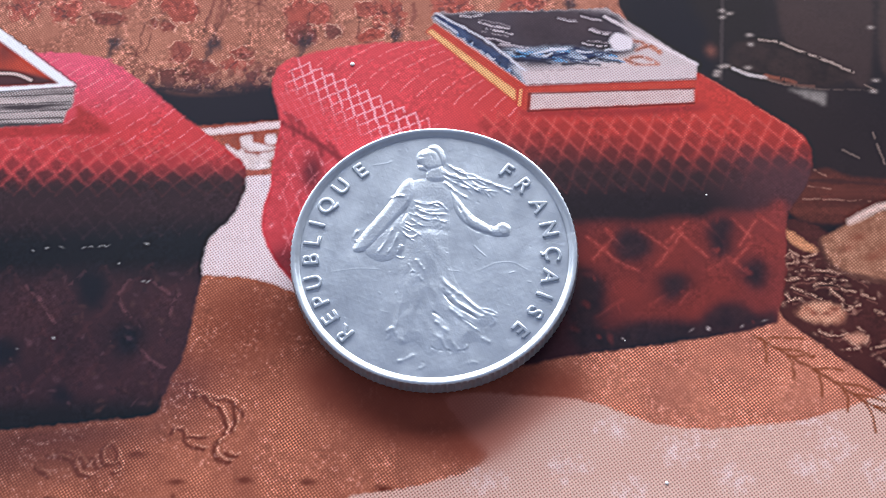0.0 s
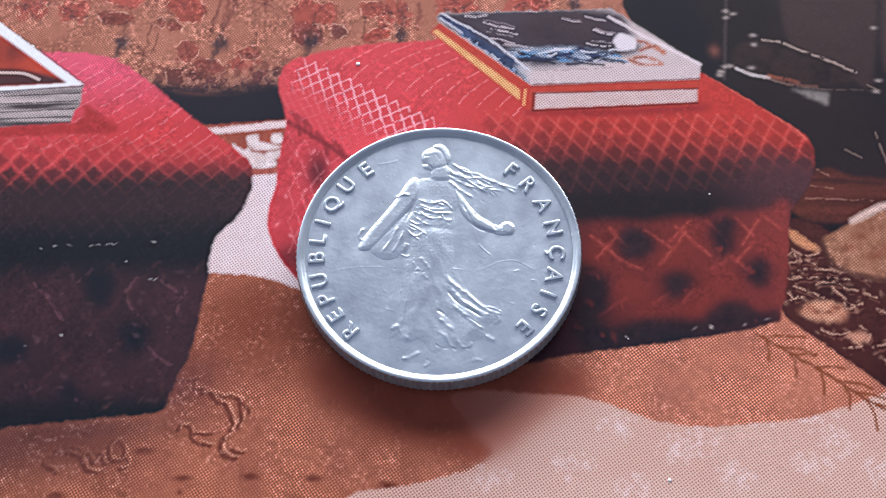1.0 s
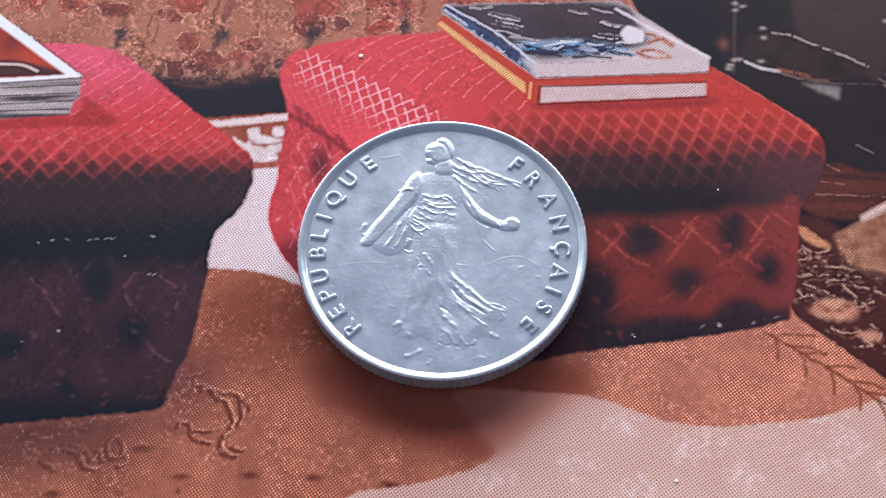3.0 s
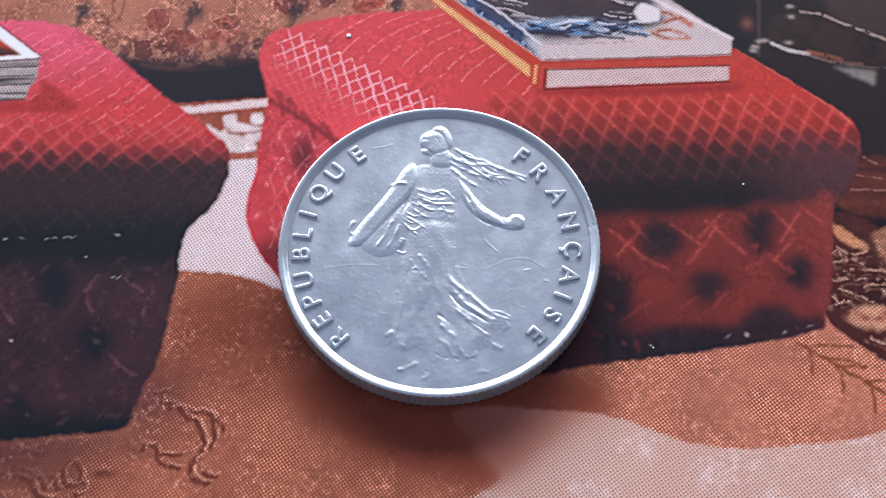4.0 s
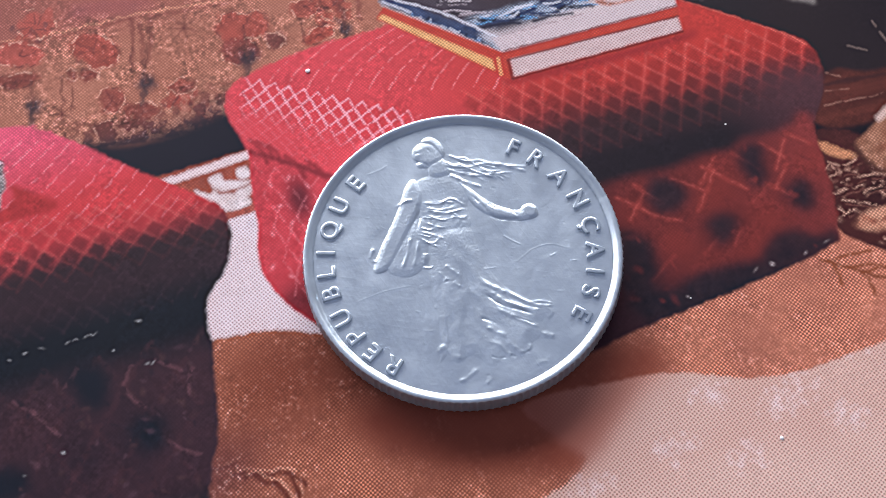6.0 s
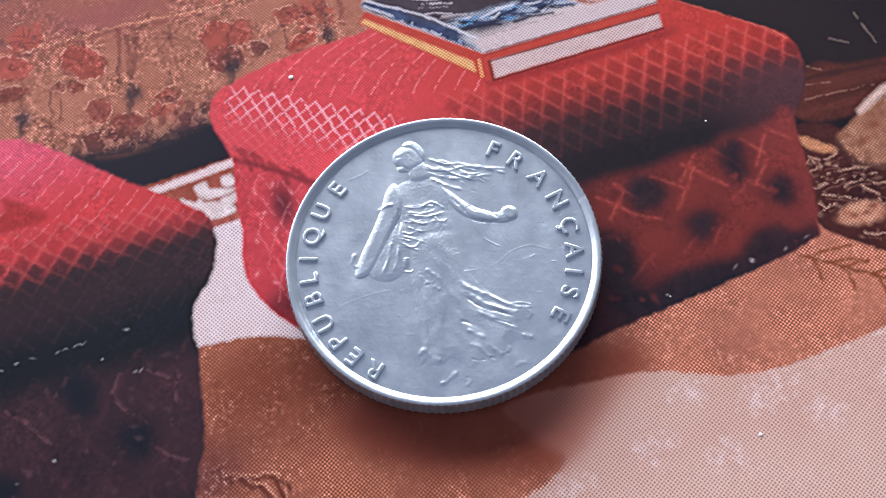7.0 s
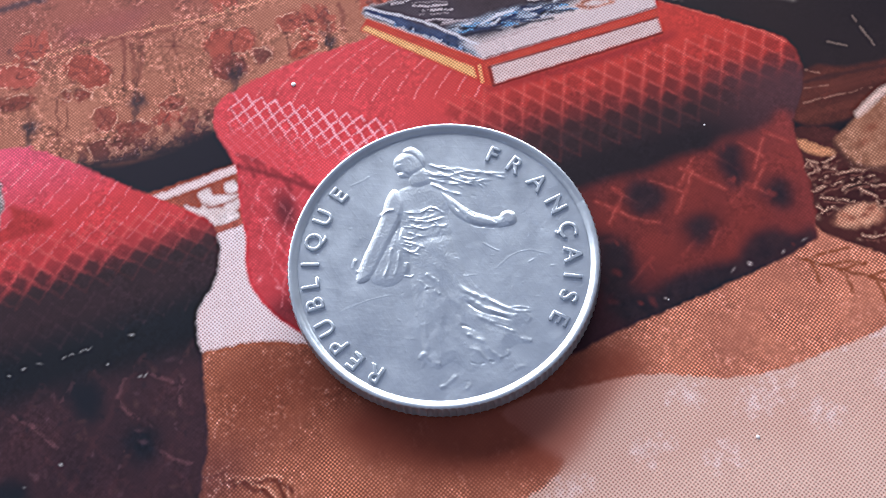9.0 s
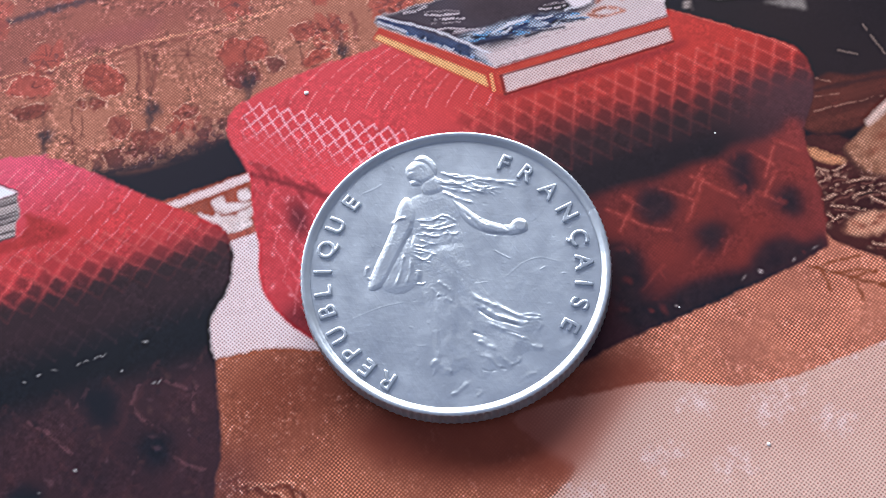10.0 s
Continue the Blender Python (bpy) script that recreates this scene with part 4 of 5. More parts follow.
for k in range(50):
    p = quad(mm("8.61,-6.13 23.26,-4.45 24.53,3.87 9.40,3.19"))(rng.random(), rng.random())
    blot(p, rng.uniform(0.1, 0.45), rng.uniform(0.08, 0.25), (rgb(146, 60, 56), rgb(78, 36, 40), rgb(120, 50, 48))[k % 3], rng.uniform(0.15, 0.4), rng.uniform(0, 180), 1.4, side * stool)
for p in mm("12.58,-5.85 17.40,-5.29 18.17,-5.13 18.32,-5.22 21.99,-4.64 20.37,-5.03"):
    blot((p[0] + rng.uniform(-.3, .3), p[1] + 0.1), 0.1 + 0.12 * rng.random(), 0.07, rgb(190, 172, 170), 0.25 + 0.4 * rng.random(), rng.uniform(-40, 40), 1.2)
stroke(mm("19.59,15.46 21.91,13.67 25.68,10.66 26.52,9.59"), 0.18, rgb(226, 110, 96), 0.8, 0.4, stool)
# ---- the two books ----
lay(area(mm("6.30,12.46 12.72,12.54 19.19,12.82 19.22,12.23 13.51,11.84 6.91,11.96"), 0.2) * stool, rgb(150, 44, 44))
low = area(mm("-0.93,19.74 -0.16,20.57 6.82,14.64 19.18,15.02 18.97,12.73 6.75,12.35 6.10,12.76"), 0.04, curved=False)
lay(low, mixed(rgb(186, 72, 58), rgb(176, 58, 50), NOISE_B), 14)
lay(area(mm("-0.76,19.73 -0.42,19.94 5.81,14.26 5.79,13.36"), 0.05, curved=False), mixed(rgb(206, 146, 96), rgb(234, 186, 128), NOISE_B))
stroke(mm("6.23,14.25 6.07,12.96"), 0.3, rgb(226, 160, 110), 0.8, 0.3)
lay(area(mm("6.97,13.94 18.97,14.12 18.87,12.98 6.84,12.55"), 0.05, curved=False), mixed(rgb(196, 170, 168), rgb(210, 188, 186), NOISE_B))
stroke(mm("6.89,13.94 19.02,14.17"), 0.2, rgb(104, 50, 50), 0.8)
stroke(mm("6.76,12.40 12.73,12.64 18.90,12.88"), 0.25, rgb(96, 42, 44), 0.8)
stroke(mm("6.84,13.94 6.72,12.45"), 0.3, rgb(110, 46, 46), 0.8)
stroke(mm("6.74,14.59 19.13,14.97"), 0.35, rgb(150, 56, 52), 0.9)
jacket = area(mm("-0.25,21.43 13.09,21.58 19.34,16.33 19.18,15.02 6.66,14.69 3.1,17.75 -0.35,20.75"), 0.04, curved=False)
lay(jacket, mixed(rgb(186, 172, 176), rgb(214, 200, 198), NOISE_A), 15)
picture = area(mm("-0.25,21.43 12.73,21.48 14.39,19.12 14.53,17.35 7.89,16.34 6.21,16.68 3.69,18.13"), 0.25, 0.5, 81) * jacket
lay(picture, mixed(rgb(46, 42, 52), rgb(78, 68, 78), NOISE_A))
lay(area(mm("5.89,21.23 8.52,21.73 11.76,21.24 12.77,19.78 11.63,18.37 8.62,18.10 6.27,18.77"), 0.5, 0.3, 82) * jacket * 0.85, mixed(rgb(52, 42, 50), rgb(74, 60, 66), NOISE_A))
STREAK = mm("1.82,21.19 3.48,21.22 3.04,20.58 5.30,19.95 3.56,19.77 5.46,19.26 3.90,19.02 5.70,18.46 5.77,21.83 7.25,21.53 9.14,20.80 10.51,20.46 10.97,21.04 12.43,20.59 4.76,18.48 6.90,18.03 11.21,18.48 13.00,18.24 11.69,19.64 13.05,19.19")
for a, b in zip(STREAK[::2], STREAK[1::2]):
    d = np.subtract(b, a)
    for k in range(3):
        o = rng.uniform(-0.22, 0.22, 2)
        stroke([np.add(a, o), np.add(a, d * 0.5) + o + rng.uniform(-0.12, 0.12, 2), np.add(b, o)], rng.uniform(0.15, 0.26), (rgb(214, 200, 206), rgb(150, 136, 142), rgb(34, 31, 40))[k], 0.85 - 0.15 * k, 0.6, jacket)
band = area(mm("4.96,17.85 7.33,18.02 9.90,18.08 12.45,17.52 13.69,16.88 11.55,16.70 8.58,16.85 6.02,17.00"), 0.2, 0.3, 83) * jacket
lay(band * 0.85, mixed(rgb(40, 58, 92), rgb(176, 188, 206), np.clip(noise_field(0.5, 84, 2, 2.0) * 2.6 - 0.9, 0, 1)))
for k in range(34):
    p = quad(mm("5.2,18.0 13.2,17.9 13.5,16.6 5.6,16.9"))(rng.random(), rng.random())
    d = np.array((rng.uniform(0.25, 0.7), rng.uniform(-0.25, 0.12)))
    stroke([p - d, p + rng.uniform(-.1, .1, 2), p + d], rng.uniform(0.14, 0.24), (rgb(30, 44, 78), rgb(214, 216, 226), rgb(96, 142, 184), rgb(34, 34, 48))[k % 4], 0.85, 0.35, jacket)
for pts in (mm("4.95,17.12 7.30,16.87 8.48,16.60"), mm("11.57,17.02 12.6,16.9 13.67,16.57"), mm("9.4,16.5 10.6,16.55 12.2,16.35")):
    stroke(smooth(pts, 4, False), 0.3, rgb(36, 36, 52), 0.85, 0.3, jacket)
spine = area(mm("-0.42,21.11 0.10,21.41 6.82,15.95 6.58,14.75"), 0.06, curved=False) * jacket
lay(spine, mixed(rgb(30, 34, 54), rgb(70, 84, 118), NOISE_B))
for k in range(30):
    f = rng.random()
    p = np.array((1.3 + 5.1 * f, 19.2 - 3.9 * f)) + rng.uniform(-0.25, 0.25, 2)
    stroke([p, p + rng.uniform(-0.35, 0.35, 2)], rng.uniform(0.16, 0.26), (rgb(208, 212, 224), rgb(110, 136, 176), rgb(36, 40, 62))[k % 3], 0.85, 0.25, spine)
lay(area(mm("5.55,16.55 6.7,16.1 6.66,14.95 6.2,15.35"), 0.2) * jacket * 0.8, rgb(206, 204, 212))
stroke(smooth(mm("-0.02,21.44 1.74,20.23 3.47,19.03 4.96,17.64 6.63,15.95"), 4, False), 0.24, rgb(218, 218, 228), 0.9, 0.25, jacket)
stroke(smooth(mm("-0.14,20.96 0.65,20.35 1.52,19.59"), 4, False), 0.24, rgb(206, 208, 220), 0.85, 0.25, jacket)
SPRAY = mm("14.56,18.64 15.48,18.31 16.63,17.56 15.02,17.69 16.11,18.09 16.78,17.35 14.46,16.97 15.40,17.06 16.31,16.63 14.11,16.87 15.14,16.34 16.55,16.42")
for k in range(0, 12, 3):
    stroke(smooth(SPRAY[k:k + 3], 4, False), 0.45, rgb(176, 104, 80), 0.75, 0.6, jacket)
    stroke(SPRAY[k:k + 2], 0.22, rgb(126, 70, 58), 0.7, 0.5, jacket)
lay(area(mm("12.93,18.67 13.48,19.29 14.33,19.06 14.81,18.53 14.51,17.80 13.65,17.71 13.16,18.03"), 0.08, 0.2, 85) * jacket, rgb(222, 214, 220))
pages = area(mm("6.19,15.97 19.34,16.33 19.18,15.07 6.66,14.74"), 0.06, curved=False)
lay(pages * 0.85, rgb(204, 188, 190))
stroke(mm("6.83,14.74 12.86,14.83 19.14,15.07"), 0.16, rgb(120, 76, 78), 0.8)
stroke(mm("12.82,20.85 15.10,19.15 17.55,17.54 19.36,16.30"), 0.34, rgb(228, 216, 220), 0.85, 0.1)
stroke(mm("6.9,16.02 8.97,15.99 12.80,16.14"), 0.16, rgb(150, 124, 126), 0.6, 0.7)

# nothing woven or stitched runs quite straight: ragged by a tenth of a millimetre, and crisp at the edges
RAGGED = np.array([0, .04, .02, .03, .04, .06, .03, .09, .03, .03, .05, .015, .0, .03, .01, .035], np.float32)[ZONE] / STEP
du, dv = ((noise_field(0.42, k, 2) - 0.5) * 4.5 * RAGGED for k in (95, 96))
jj, ii = np.meshgrid(np.arange(NY), np.arange(NX), indexing="ij")
fi, fj = np.clip(ii + du, 0, NX - 1.01), np.clip(jj + dv, 0, NY - 1.01)
i0, j0 = fi.astype(int), fj.astype(int)
fi, fj = (fi - i0).astype(np.float32)[..., None], (fj - j0).astype(np.float32)[..., None]
INK[:] = (INK[j0, i0] * (1 - fi) + INK[j0, i0 + 1] * fi) * (1 - fj) + (INK[j0 + 1, i0] * (1 - fi) + INK[j0 + 1, i0 + 1] * fi) * fj
for c in range(3):
    INK[..., c] += np.clip(INK[..., c] - blur(INK[..., c], 2), -0.1, 0.1) * 0.35
INK[np.isin(ZONE, (10, 13))] += np.array((0, 0.004, 0.005), np.float32)
# how open the screen of dots stands in each part, and where the shade closes it
SCREEN = np.array([1, 1.0, 1.0, .3, .5, .6, .5, .45, 0, .6, .35, .6, .4, .4, .75, .6], np.float32)[ZONE] * (1 - 0.85 * stool_shade)

# the grain that coarse dots leave in the print, strongest in the browns
GRAIN = noise_field(0.2, 91, 2) - 0.5
GRAIN = GRAIN / GRAIN.std()
PATCHY = np.clip(noise_field(1.6, 92, 3) * 2.4 - 0.7, 0.1, 1.3) * (1 - 0.85 * stool_shade)
ROUGH = np.array([0, .14, .04, .07, .12, .14, .14, .32, .03, .14, .15, .12, .03, .13, .06, .08], np.float32)
INK *= (1 + np.clip(GRAIN, -1.6, 2.6) * PATCHY * ROUGH[ZONE])[..., None]
INK += (np.clip(GRAIN - 0.9, 0, 1.5) * PATCHY * np.array([0, .085, 0, 0, 0, 0, .09, .11, 0, 0, 0, 0, 0, 0, 0, 0], np.float32)[ZONE])[..., None] * np.array([1.0, 0.75, 0.66], np.float32)
INK[:] = np.clip(INK, 0.002, 0.95)

# ---- the sheet itself ----
magazine = tagged(new("magazine"), "glossy magazine page printed with red quilted footstools, on a table", "magazine")
NAMES = {1: "printed_rug", 2: "printed_pale_rug", 3: "printed_dark_background", 4: "printed_floor", 5: "printed_carpet", 6: "printed_cushion",
         7: "printed_sofa", 8: "printed_sofa_shadow", 9: "printed_rug_border", 10: "printed_left_footstool", 11: "printed_lower_magazine",
         12: "printed_magazine_cover", 13: "printed_footstool", 14: "printed_lower_book", 15: "printed_upper_book"}
WORDS = {1: "printed brown patterned rug", 2: "printed pale pink rug", 3: "printed dark room corner with a chair", 7: "printed tan sofa with red flowers",
         10: "printed pink-red footstool in shade", 13: "printed red quilted footstool with buttoned side", 14: "printed red book with pale page edges",
         15: "printed book with a dark and white jacket", 12: "printed magazine cover with a white border", 5: "printed dark carpet with cream flowers"}
index = np.arange(NY * NX, dtype=np.int32).reshape(NY, NX)
cells = np.stack([index[:-1, :-1], index[:-1, 1:], index[1:, 1:], index[1:, :-1]], -1).reshape(-1, 4)
cell_zone = ZONE[:-1, :-1].ravel()
flat = np.stack([XX.ravel() / 1000, YY.ravel() / 1000, np.zeros(NX * NY)], -1).astype(np.float32)
ink4 = np.concatenate([INK.reshape(-1, 3), SCREEN.reshape(-1, 1)], 1)
for z, name in NAMES.items():
    f = cells[cell_zone == z]
    if not len(f):
        continue
    used, again = np.unique(f, return_inverse=True)
    me = quick_mesh(name, flat[used], again.reshape(-1, 4), MAT_PRINT)
    layer = me.color_attributes.new("ink", "FLOAT_COLOR", "POINT")
    layer.data.foreach_set("color", ink4[used].ravel())
    ob = new(name, me)
    ob.parent = magazine
    tagged(ob, WORDS.get(z, ""))
# the unprinted-on remainder of the leaf and the block of pages below
block = bmesh.new()
leaf = (-0.125, 0.085, -0.17, 0.105)
for i in range(12):
    o = 0.0004 * math.sin(i * 2.1)
    z1 = -0.0004 - i * 0.00046
    bmesh.ops.create_cube(block, size=1.0, matrix=Matrix.Translation(((leaf[0] + leaf[1]) / 2 + o, (leaf[2] + leaf[3]) / 2 - o, z1 - 0.0002))
                          @ Matrix.Diagonal((leaf[1] - leaf[0], leaf[3] - leaf[2], 0.00042, 1)))
part("page_block", block, MAT_PAPER, magazine, "pale paper edges of the pages below")
margin = bmesh.new()
gx1, gy1 = float(gx[-1]), float(gy[-1])
for x0, x1, y0, y1 in ((leaf[0], GX0 / 1000, leaf[2], leaf[3]), (gx1 / 1000, leaf[1], leaf[2], leaf[3]),
                       (GX0 / 1000, gx1 / 1000, leaf[2], GY0 / 1000), (GX0 / 1000, gx1 / 1000, gy1 / 1000, leaf[3])):
    margin.faces.new([margin.verts.new((x, y, 0)) for x, y in ((x0, y0), (x1, y0), (x1, y1), (x0, y1))])
tint = margin.verts.layers.float_color.new("ink")
for v in margin.verts:
    v[tint] = (0.30, 0.13, 0.09, 1)
part("printed_margin", margin, MAT_PRINT, magazine)

# ---- the coin ----
# Radii and heights in millimetres; the face is a relief over a disc.
COIN_AT = (-0.00014, 0.00031)
COIN_R, THICK = 9.87, 0.97
coin = tagged(new("coin"), "worn silver-grey nickel coin with a milled edge, lying on the magazine", "coin")
coin.location = (*COIN_AT, 0.00002)


def ridge(x, y, pts, w, h):
    p = smooth(pts, 4, False)
    best = np.full_like(x, 9.0)
    along = np.zeros_like(x)
    for i in range(len(p) - 1):
        a, d = p[i], p[i + 1] - p[i]
        k = np.clip(((x - a[0]) * d[0] + (y - a[1]) * d[1]) / max(float(d @ d), 1e-9), 0, 1)
        r = np.hypot(x - a[0] - k * d[0], y - a[1] - k * d[1])
        near = r < best
        best = np.where(near, r, best)
        along = np.where(near, (i + k) / (len(p) - 1), along)
    return h * np.exp(-(best / w) ** 2) * np.clip(np.minimum(along, 1 - along) * 6 + 0.25, 0, 1)


def inside(x, y, pts):
    p = smooth(pts, 4)
    q = np.roll(p, -1, 0)
    hit = np.zeros(x.shape, bool)
    dist = np.full(x.shape, 99.0)
    for a, b in zip(p, q):
        if (a[1] > 0) is not None and a[1] != b[1]:
            cut = ((a[1] > y) != (b[1] > y)) & (x < a[0] + (y - a[1]) / (b[1] - a[1]) * (b[0] - a[0]))
            hit ^= cut
        d = b - a
        k = np.clip(((x - a[0]) * d[0] + (y - a[1]) * d[1]) / max(float(d @ d), 1e-9), 0, 1)
        dist = np.minimum(dist, np.hypot(x - a[0] - k * d[0], y - a[1] - k * d[1]))
    return np.where(hit, dist, 0.0)


def ripple(x, y):
    """Cloth folds that fan out from the waist, uneven."""
    a = np.arctan2(y - 2.6, x + 0.9)
    r = np.hypot(x + 0.9, y - 2.6)
    return (np.sin(a * 34 + 1.4 * np.sin(r * 1.9)) * 0.6 + 0.5 * np.sin(a * 61 + 2.0 * np.sin(r * 2.7 + 1))) * np.clip((r - 2.4) / 3, 0, 1)


def raised(x, y, pts, edge, h, power=0.6):
    """A form with that outline, which climbs to its height within edge millimetres."""
    return h * np.clip(inside(x, y, pts) / edge, 0, 1) ** power


FRAY = (mm("-1.99,2.43 -1.52,2.16 -1.13,2.24"), mm("-2.14,1.99 -1.67,1.72 -1.20,1.80"), mm("-2.21,1.47 -1.82,1.28 -1.35,0.93"), mm("-1.76,3.14 -1.13,2.87 -0.51,2.86"),
        mm("-1.22,3.58 -0.82,3.13 -0.12,2.94"), mm("0.12,2.94 0.59,2.40 0.94,2.48"), mm("-2.58,-0.18 -2.19,-0.36 -1.96,-0.28"), mm("-1.80,-0.71 -1.41,-1.32 -1.17,-1.66"), mm("1.31,5.63 1.94,5.35 2.65,4.61"),
        mm("2.02,5.89 2.90,5.70 3.68,5.23"), mm("2.89,5.15 3.52,4.78 3.90,4.32"))


def figure(x, y):
    """The raised striding shape in the middle of the face, with its flowing drapery."""
    z = raised(x, y, mm("-1.36,2.11 0.75,1.95 1.05,0.11 1.50,-2.03 2.93,-4.15 4.19,-5.07 3.36,-5.59 3.63,-6.77 2.60,-6.59 1.58,-7.46 0.66,-7.05 -0.27,-7.56 -1.21,-6.55 -2.25,-6.78 -2.49,-5.52 -2.30,-3.25 -2.41,-1.13 -1.89,0.59"), 0.75, 0.17, 0.8)
    z = z * (1 + 0.16 * ripple(x, y) + 0.22 * np.sin(x * 3.1 + 1.7 * np.sin(y * 1.3)) * np.sin(y * 2.2 + 1.9 * np.sin(x * 1.7)))
    trunk = raised(x, y, mm("-2.10,4.95 -1.51,5.67 -0.20,5.88 1.07,5.54 1.66,4.31 1.14,3.10 0.90,1.64 -1.36,1.67 -1.61,3.01"), 0.7, 0.12)
    trunk = trunk + np.where(trunk > 0.06, 0.009 * np.clip((mm("-0.51,4.11")[0][1] - y) * 2, 0, 1) * np.sin(y * 13 - x * 6 + 1.6 * np.sin(x * 4.1 + y)), 0)
    z = np.maximum(z, trunk)
    # sack, legs, throwing arm and carrying arm
    z = np.maximum(z, raised(x, y, mm("-4.75,0.28 -3.78,1.75 -1.92,3.15 -1.67,1.99 -2.20,0.42 -2.81,-0.40 -3.81,-0.56"), 0.45, 0.13))
    z = np.maximum(z, raised(x, y, mm("-2.19,-0.36 -1.19,-0.38 -1.40,-2.42 -2.12,-5.11 -2.71,-6.13 -3.23,-6.45 -3.01,-5.88 -2.65,-4.90 -2.47,-2.41"), 0.4, 0.1))
    z = np.maximum(z, raised(x, y, mm("-1.60,5.91 -1.27,5.03 -1.50,4.04 -2.39,2.88 -3.38,1.57 -4.37,0.45 -5.14,0.11 -5.54,0.46 -4.79,1.72 -3.81,2.99 -2.89,4.33 -2.27,5.41"), 0.32, 0.2, 0.55))
    z = np.maximum(z, raised(x, y, mm("1.07,5.00 1.70,4.26 2.32,3.35 3.01,2.63 4.10,1.99 4.57,2.21 5.15,2.02 5.29,1.58 5.09,1.23 4.16,1.24 3.00,1.66 2.07,2.38 1.45,3.36"), 0.3, 0.19, 0.55))
    z = np.maximum(z, raised(x, y, mm("4.41,2.12 4.88,2.25 5.26,1.93 5.25,1.45 4.86,1.23 4.40,1.46"), 0.2, 0.23))
    # neck, head in a soft cap
    z = np.maximum(z, raised(x, y, mm("-0.37,6.76 0.59,6.84 0.75,5.64 -0.44,5.66"), 0.35, 0.15))
    z = np.maximum(z, raised(x, y, mm("-1.05,8.03 -0.37,8.35 0.27,8.15 0.59,7.49 0.51,6.75 -0.12,6.44 -0.60,6.49 -1.00,6.59 -1.13,6.82 -1.01,7.05 -1.25,7.38"), 0.4, 0.19))
    z = np.maximum(z, raised(x, y, mm("-0.45,8.40 0.11,8.63 0.59,8.24 0.83,7.58 0.67,6.93 0.35,7.31 0.03,7.87"), 0.4, 0.2))
    pitted = np.sin(9.1 * x + 2.6 * np.sin(6.3 * y)) * np.sin(10.7 * y + 2.2 * np.sin(7.9 * x)) + 0.6 * np.sin(19 * x + 3 * np.sin(12 * y + 1)) * np.sin(17 * y + 2 * np.sin(15 * x))
    z = z + np.where(z > 0.03, 0.007 * pitted, 0)
    folds = np.zeros_like(x)
    for pts, w, h in ((mm("0.59,6.38 1.86,5.81 3.06,5.79 4.24,5.31 5.33,4.57"), 0.094, 0.13), (mm("0.67,6.01 2.06,5.16 3.05,4.96 4.42,4.72"), 0.086, 0.11),
                      (mm("0.75,5.55 1.54,4.81 2.33,4.25"), 0.094, 0.12), (mm("1.07,5.82 2.26,5.52 3.44,4.96 4.22,4.40"), 0.072, 0.09), (mm("1.67,5.99 2.85,5.33 3.51,4.59"), 0.072, 0.09),
                      (mm("0.67,6.56 1.07,6.19 1.67,6.08"), 0.101, 0.12), (mm("0.96,7.0 1.9,6.3 2.68,6.12 3.72,5.50 5.42,4.87"), 0.08, 0.13), (mm("1.36,6.30 2.15,5.52 3.45,4.60"), 0.07, 0.13), (mm("1.62,5.99 2.93,4.91 3.32,4.75"), 0.06, 0.12),
                      (mm("1.2,6.7 2.0,6.45 2.5,5.75"), 0.06, 0.1), (mm("2.4,5.9 3.1,5.2 3.9,5.0"), 0.06, 0.1), (mm("-1.40,4.07 -0.48,3.76 0.30,3.90 0.96,3.29"), 0.07, 0.12), (mm("-1.26,3.47 -0.21,3.01 0.83,3.00"), 0.07, 0.12),
                      (mm("-1.30,3.67 -0.51,3.30 0.36,3.29"), 0.072, 0.08), (mm("-1.37,3.14 -0.58,2.59 0.20,2.58 0.90,2.30"), 0.072, 0.09), (mm("-1.60,2.69 -0.89,2.15 -0.11,2.05"), 0.072, 0.08),
                      (mm("-2.07,2.12 -1.48,1.81 -0.89,1.36"), 0.086, 0.1), (mm("-1.38,4.04 -0.31,3.84 0.47,3.56"), 0.072, 0.07), (mm("-2.22,1.69 -1.59,1.19 -0.97,1.54"), 0.086, 0.1),
                      (mm("-3.89,-0.08 -3.22,1.04 -2.77,2.00"), 0.101, 0.1), (mm("-3.20,-0.09 -2.67,0.86 -2.37,1.73"), 0.094, 0.09), (mm("-5.19,1.86 -5.48,1.29 -5.24,0.85"), 0.108, 0.12),
                      (mm("-3.04,4.33 -2.41,4.50 -2.02,4.41"), 0.101, 0.12)):
        folds = np.maximum(folds, ridge(x, y, pts, w, h))
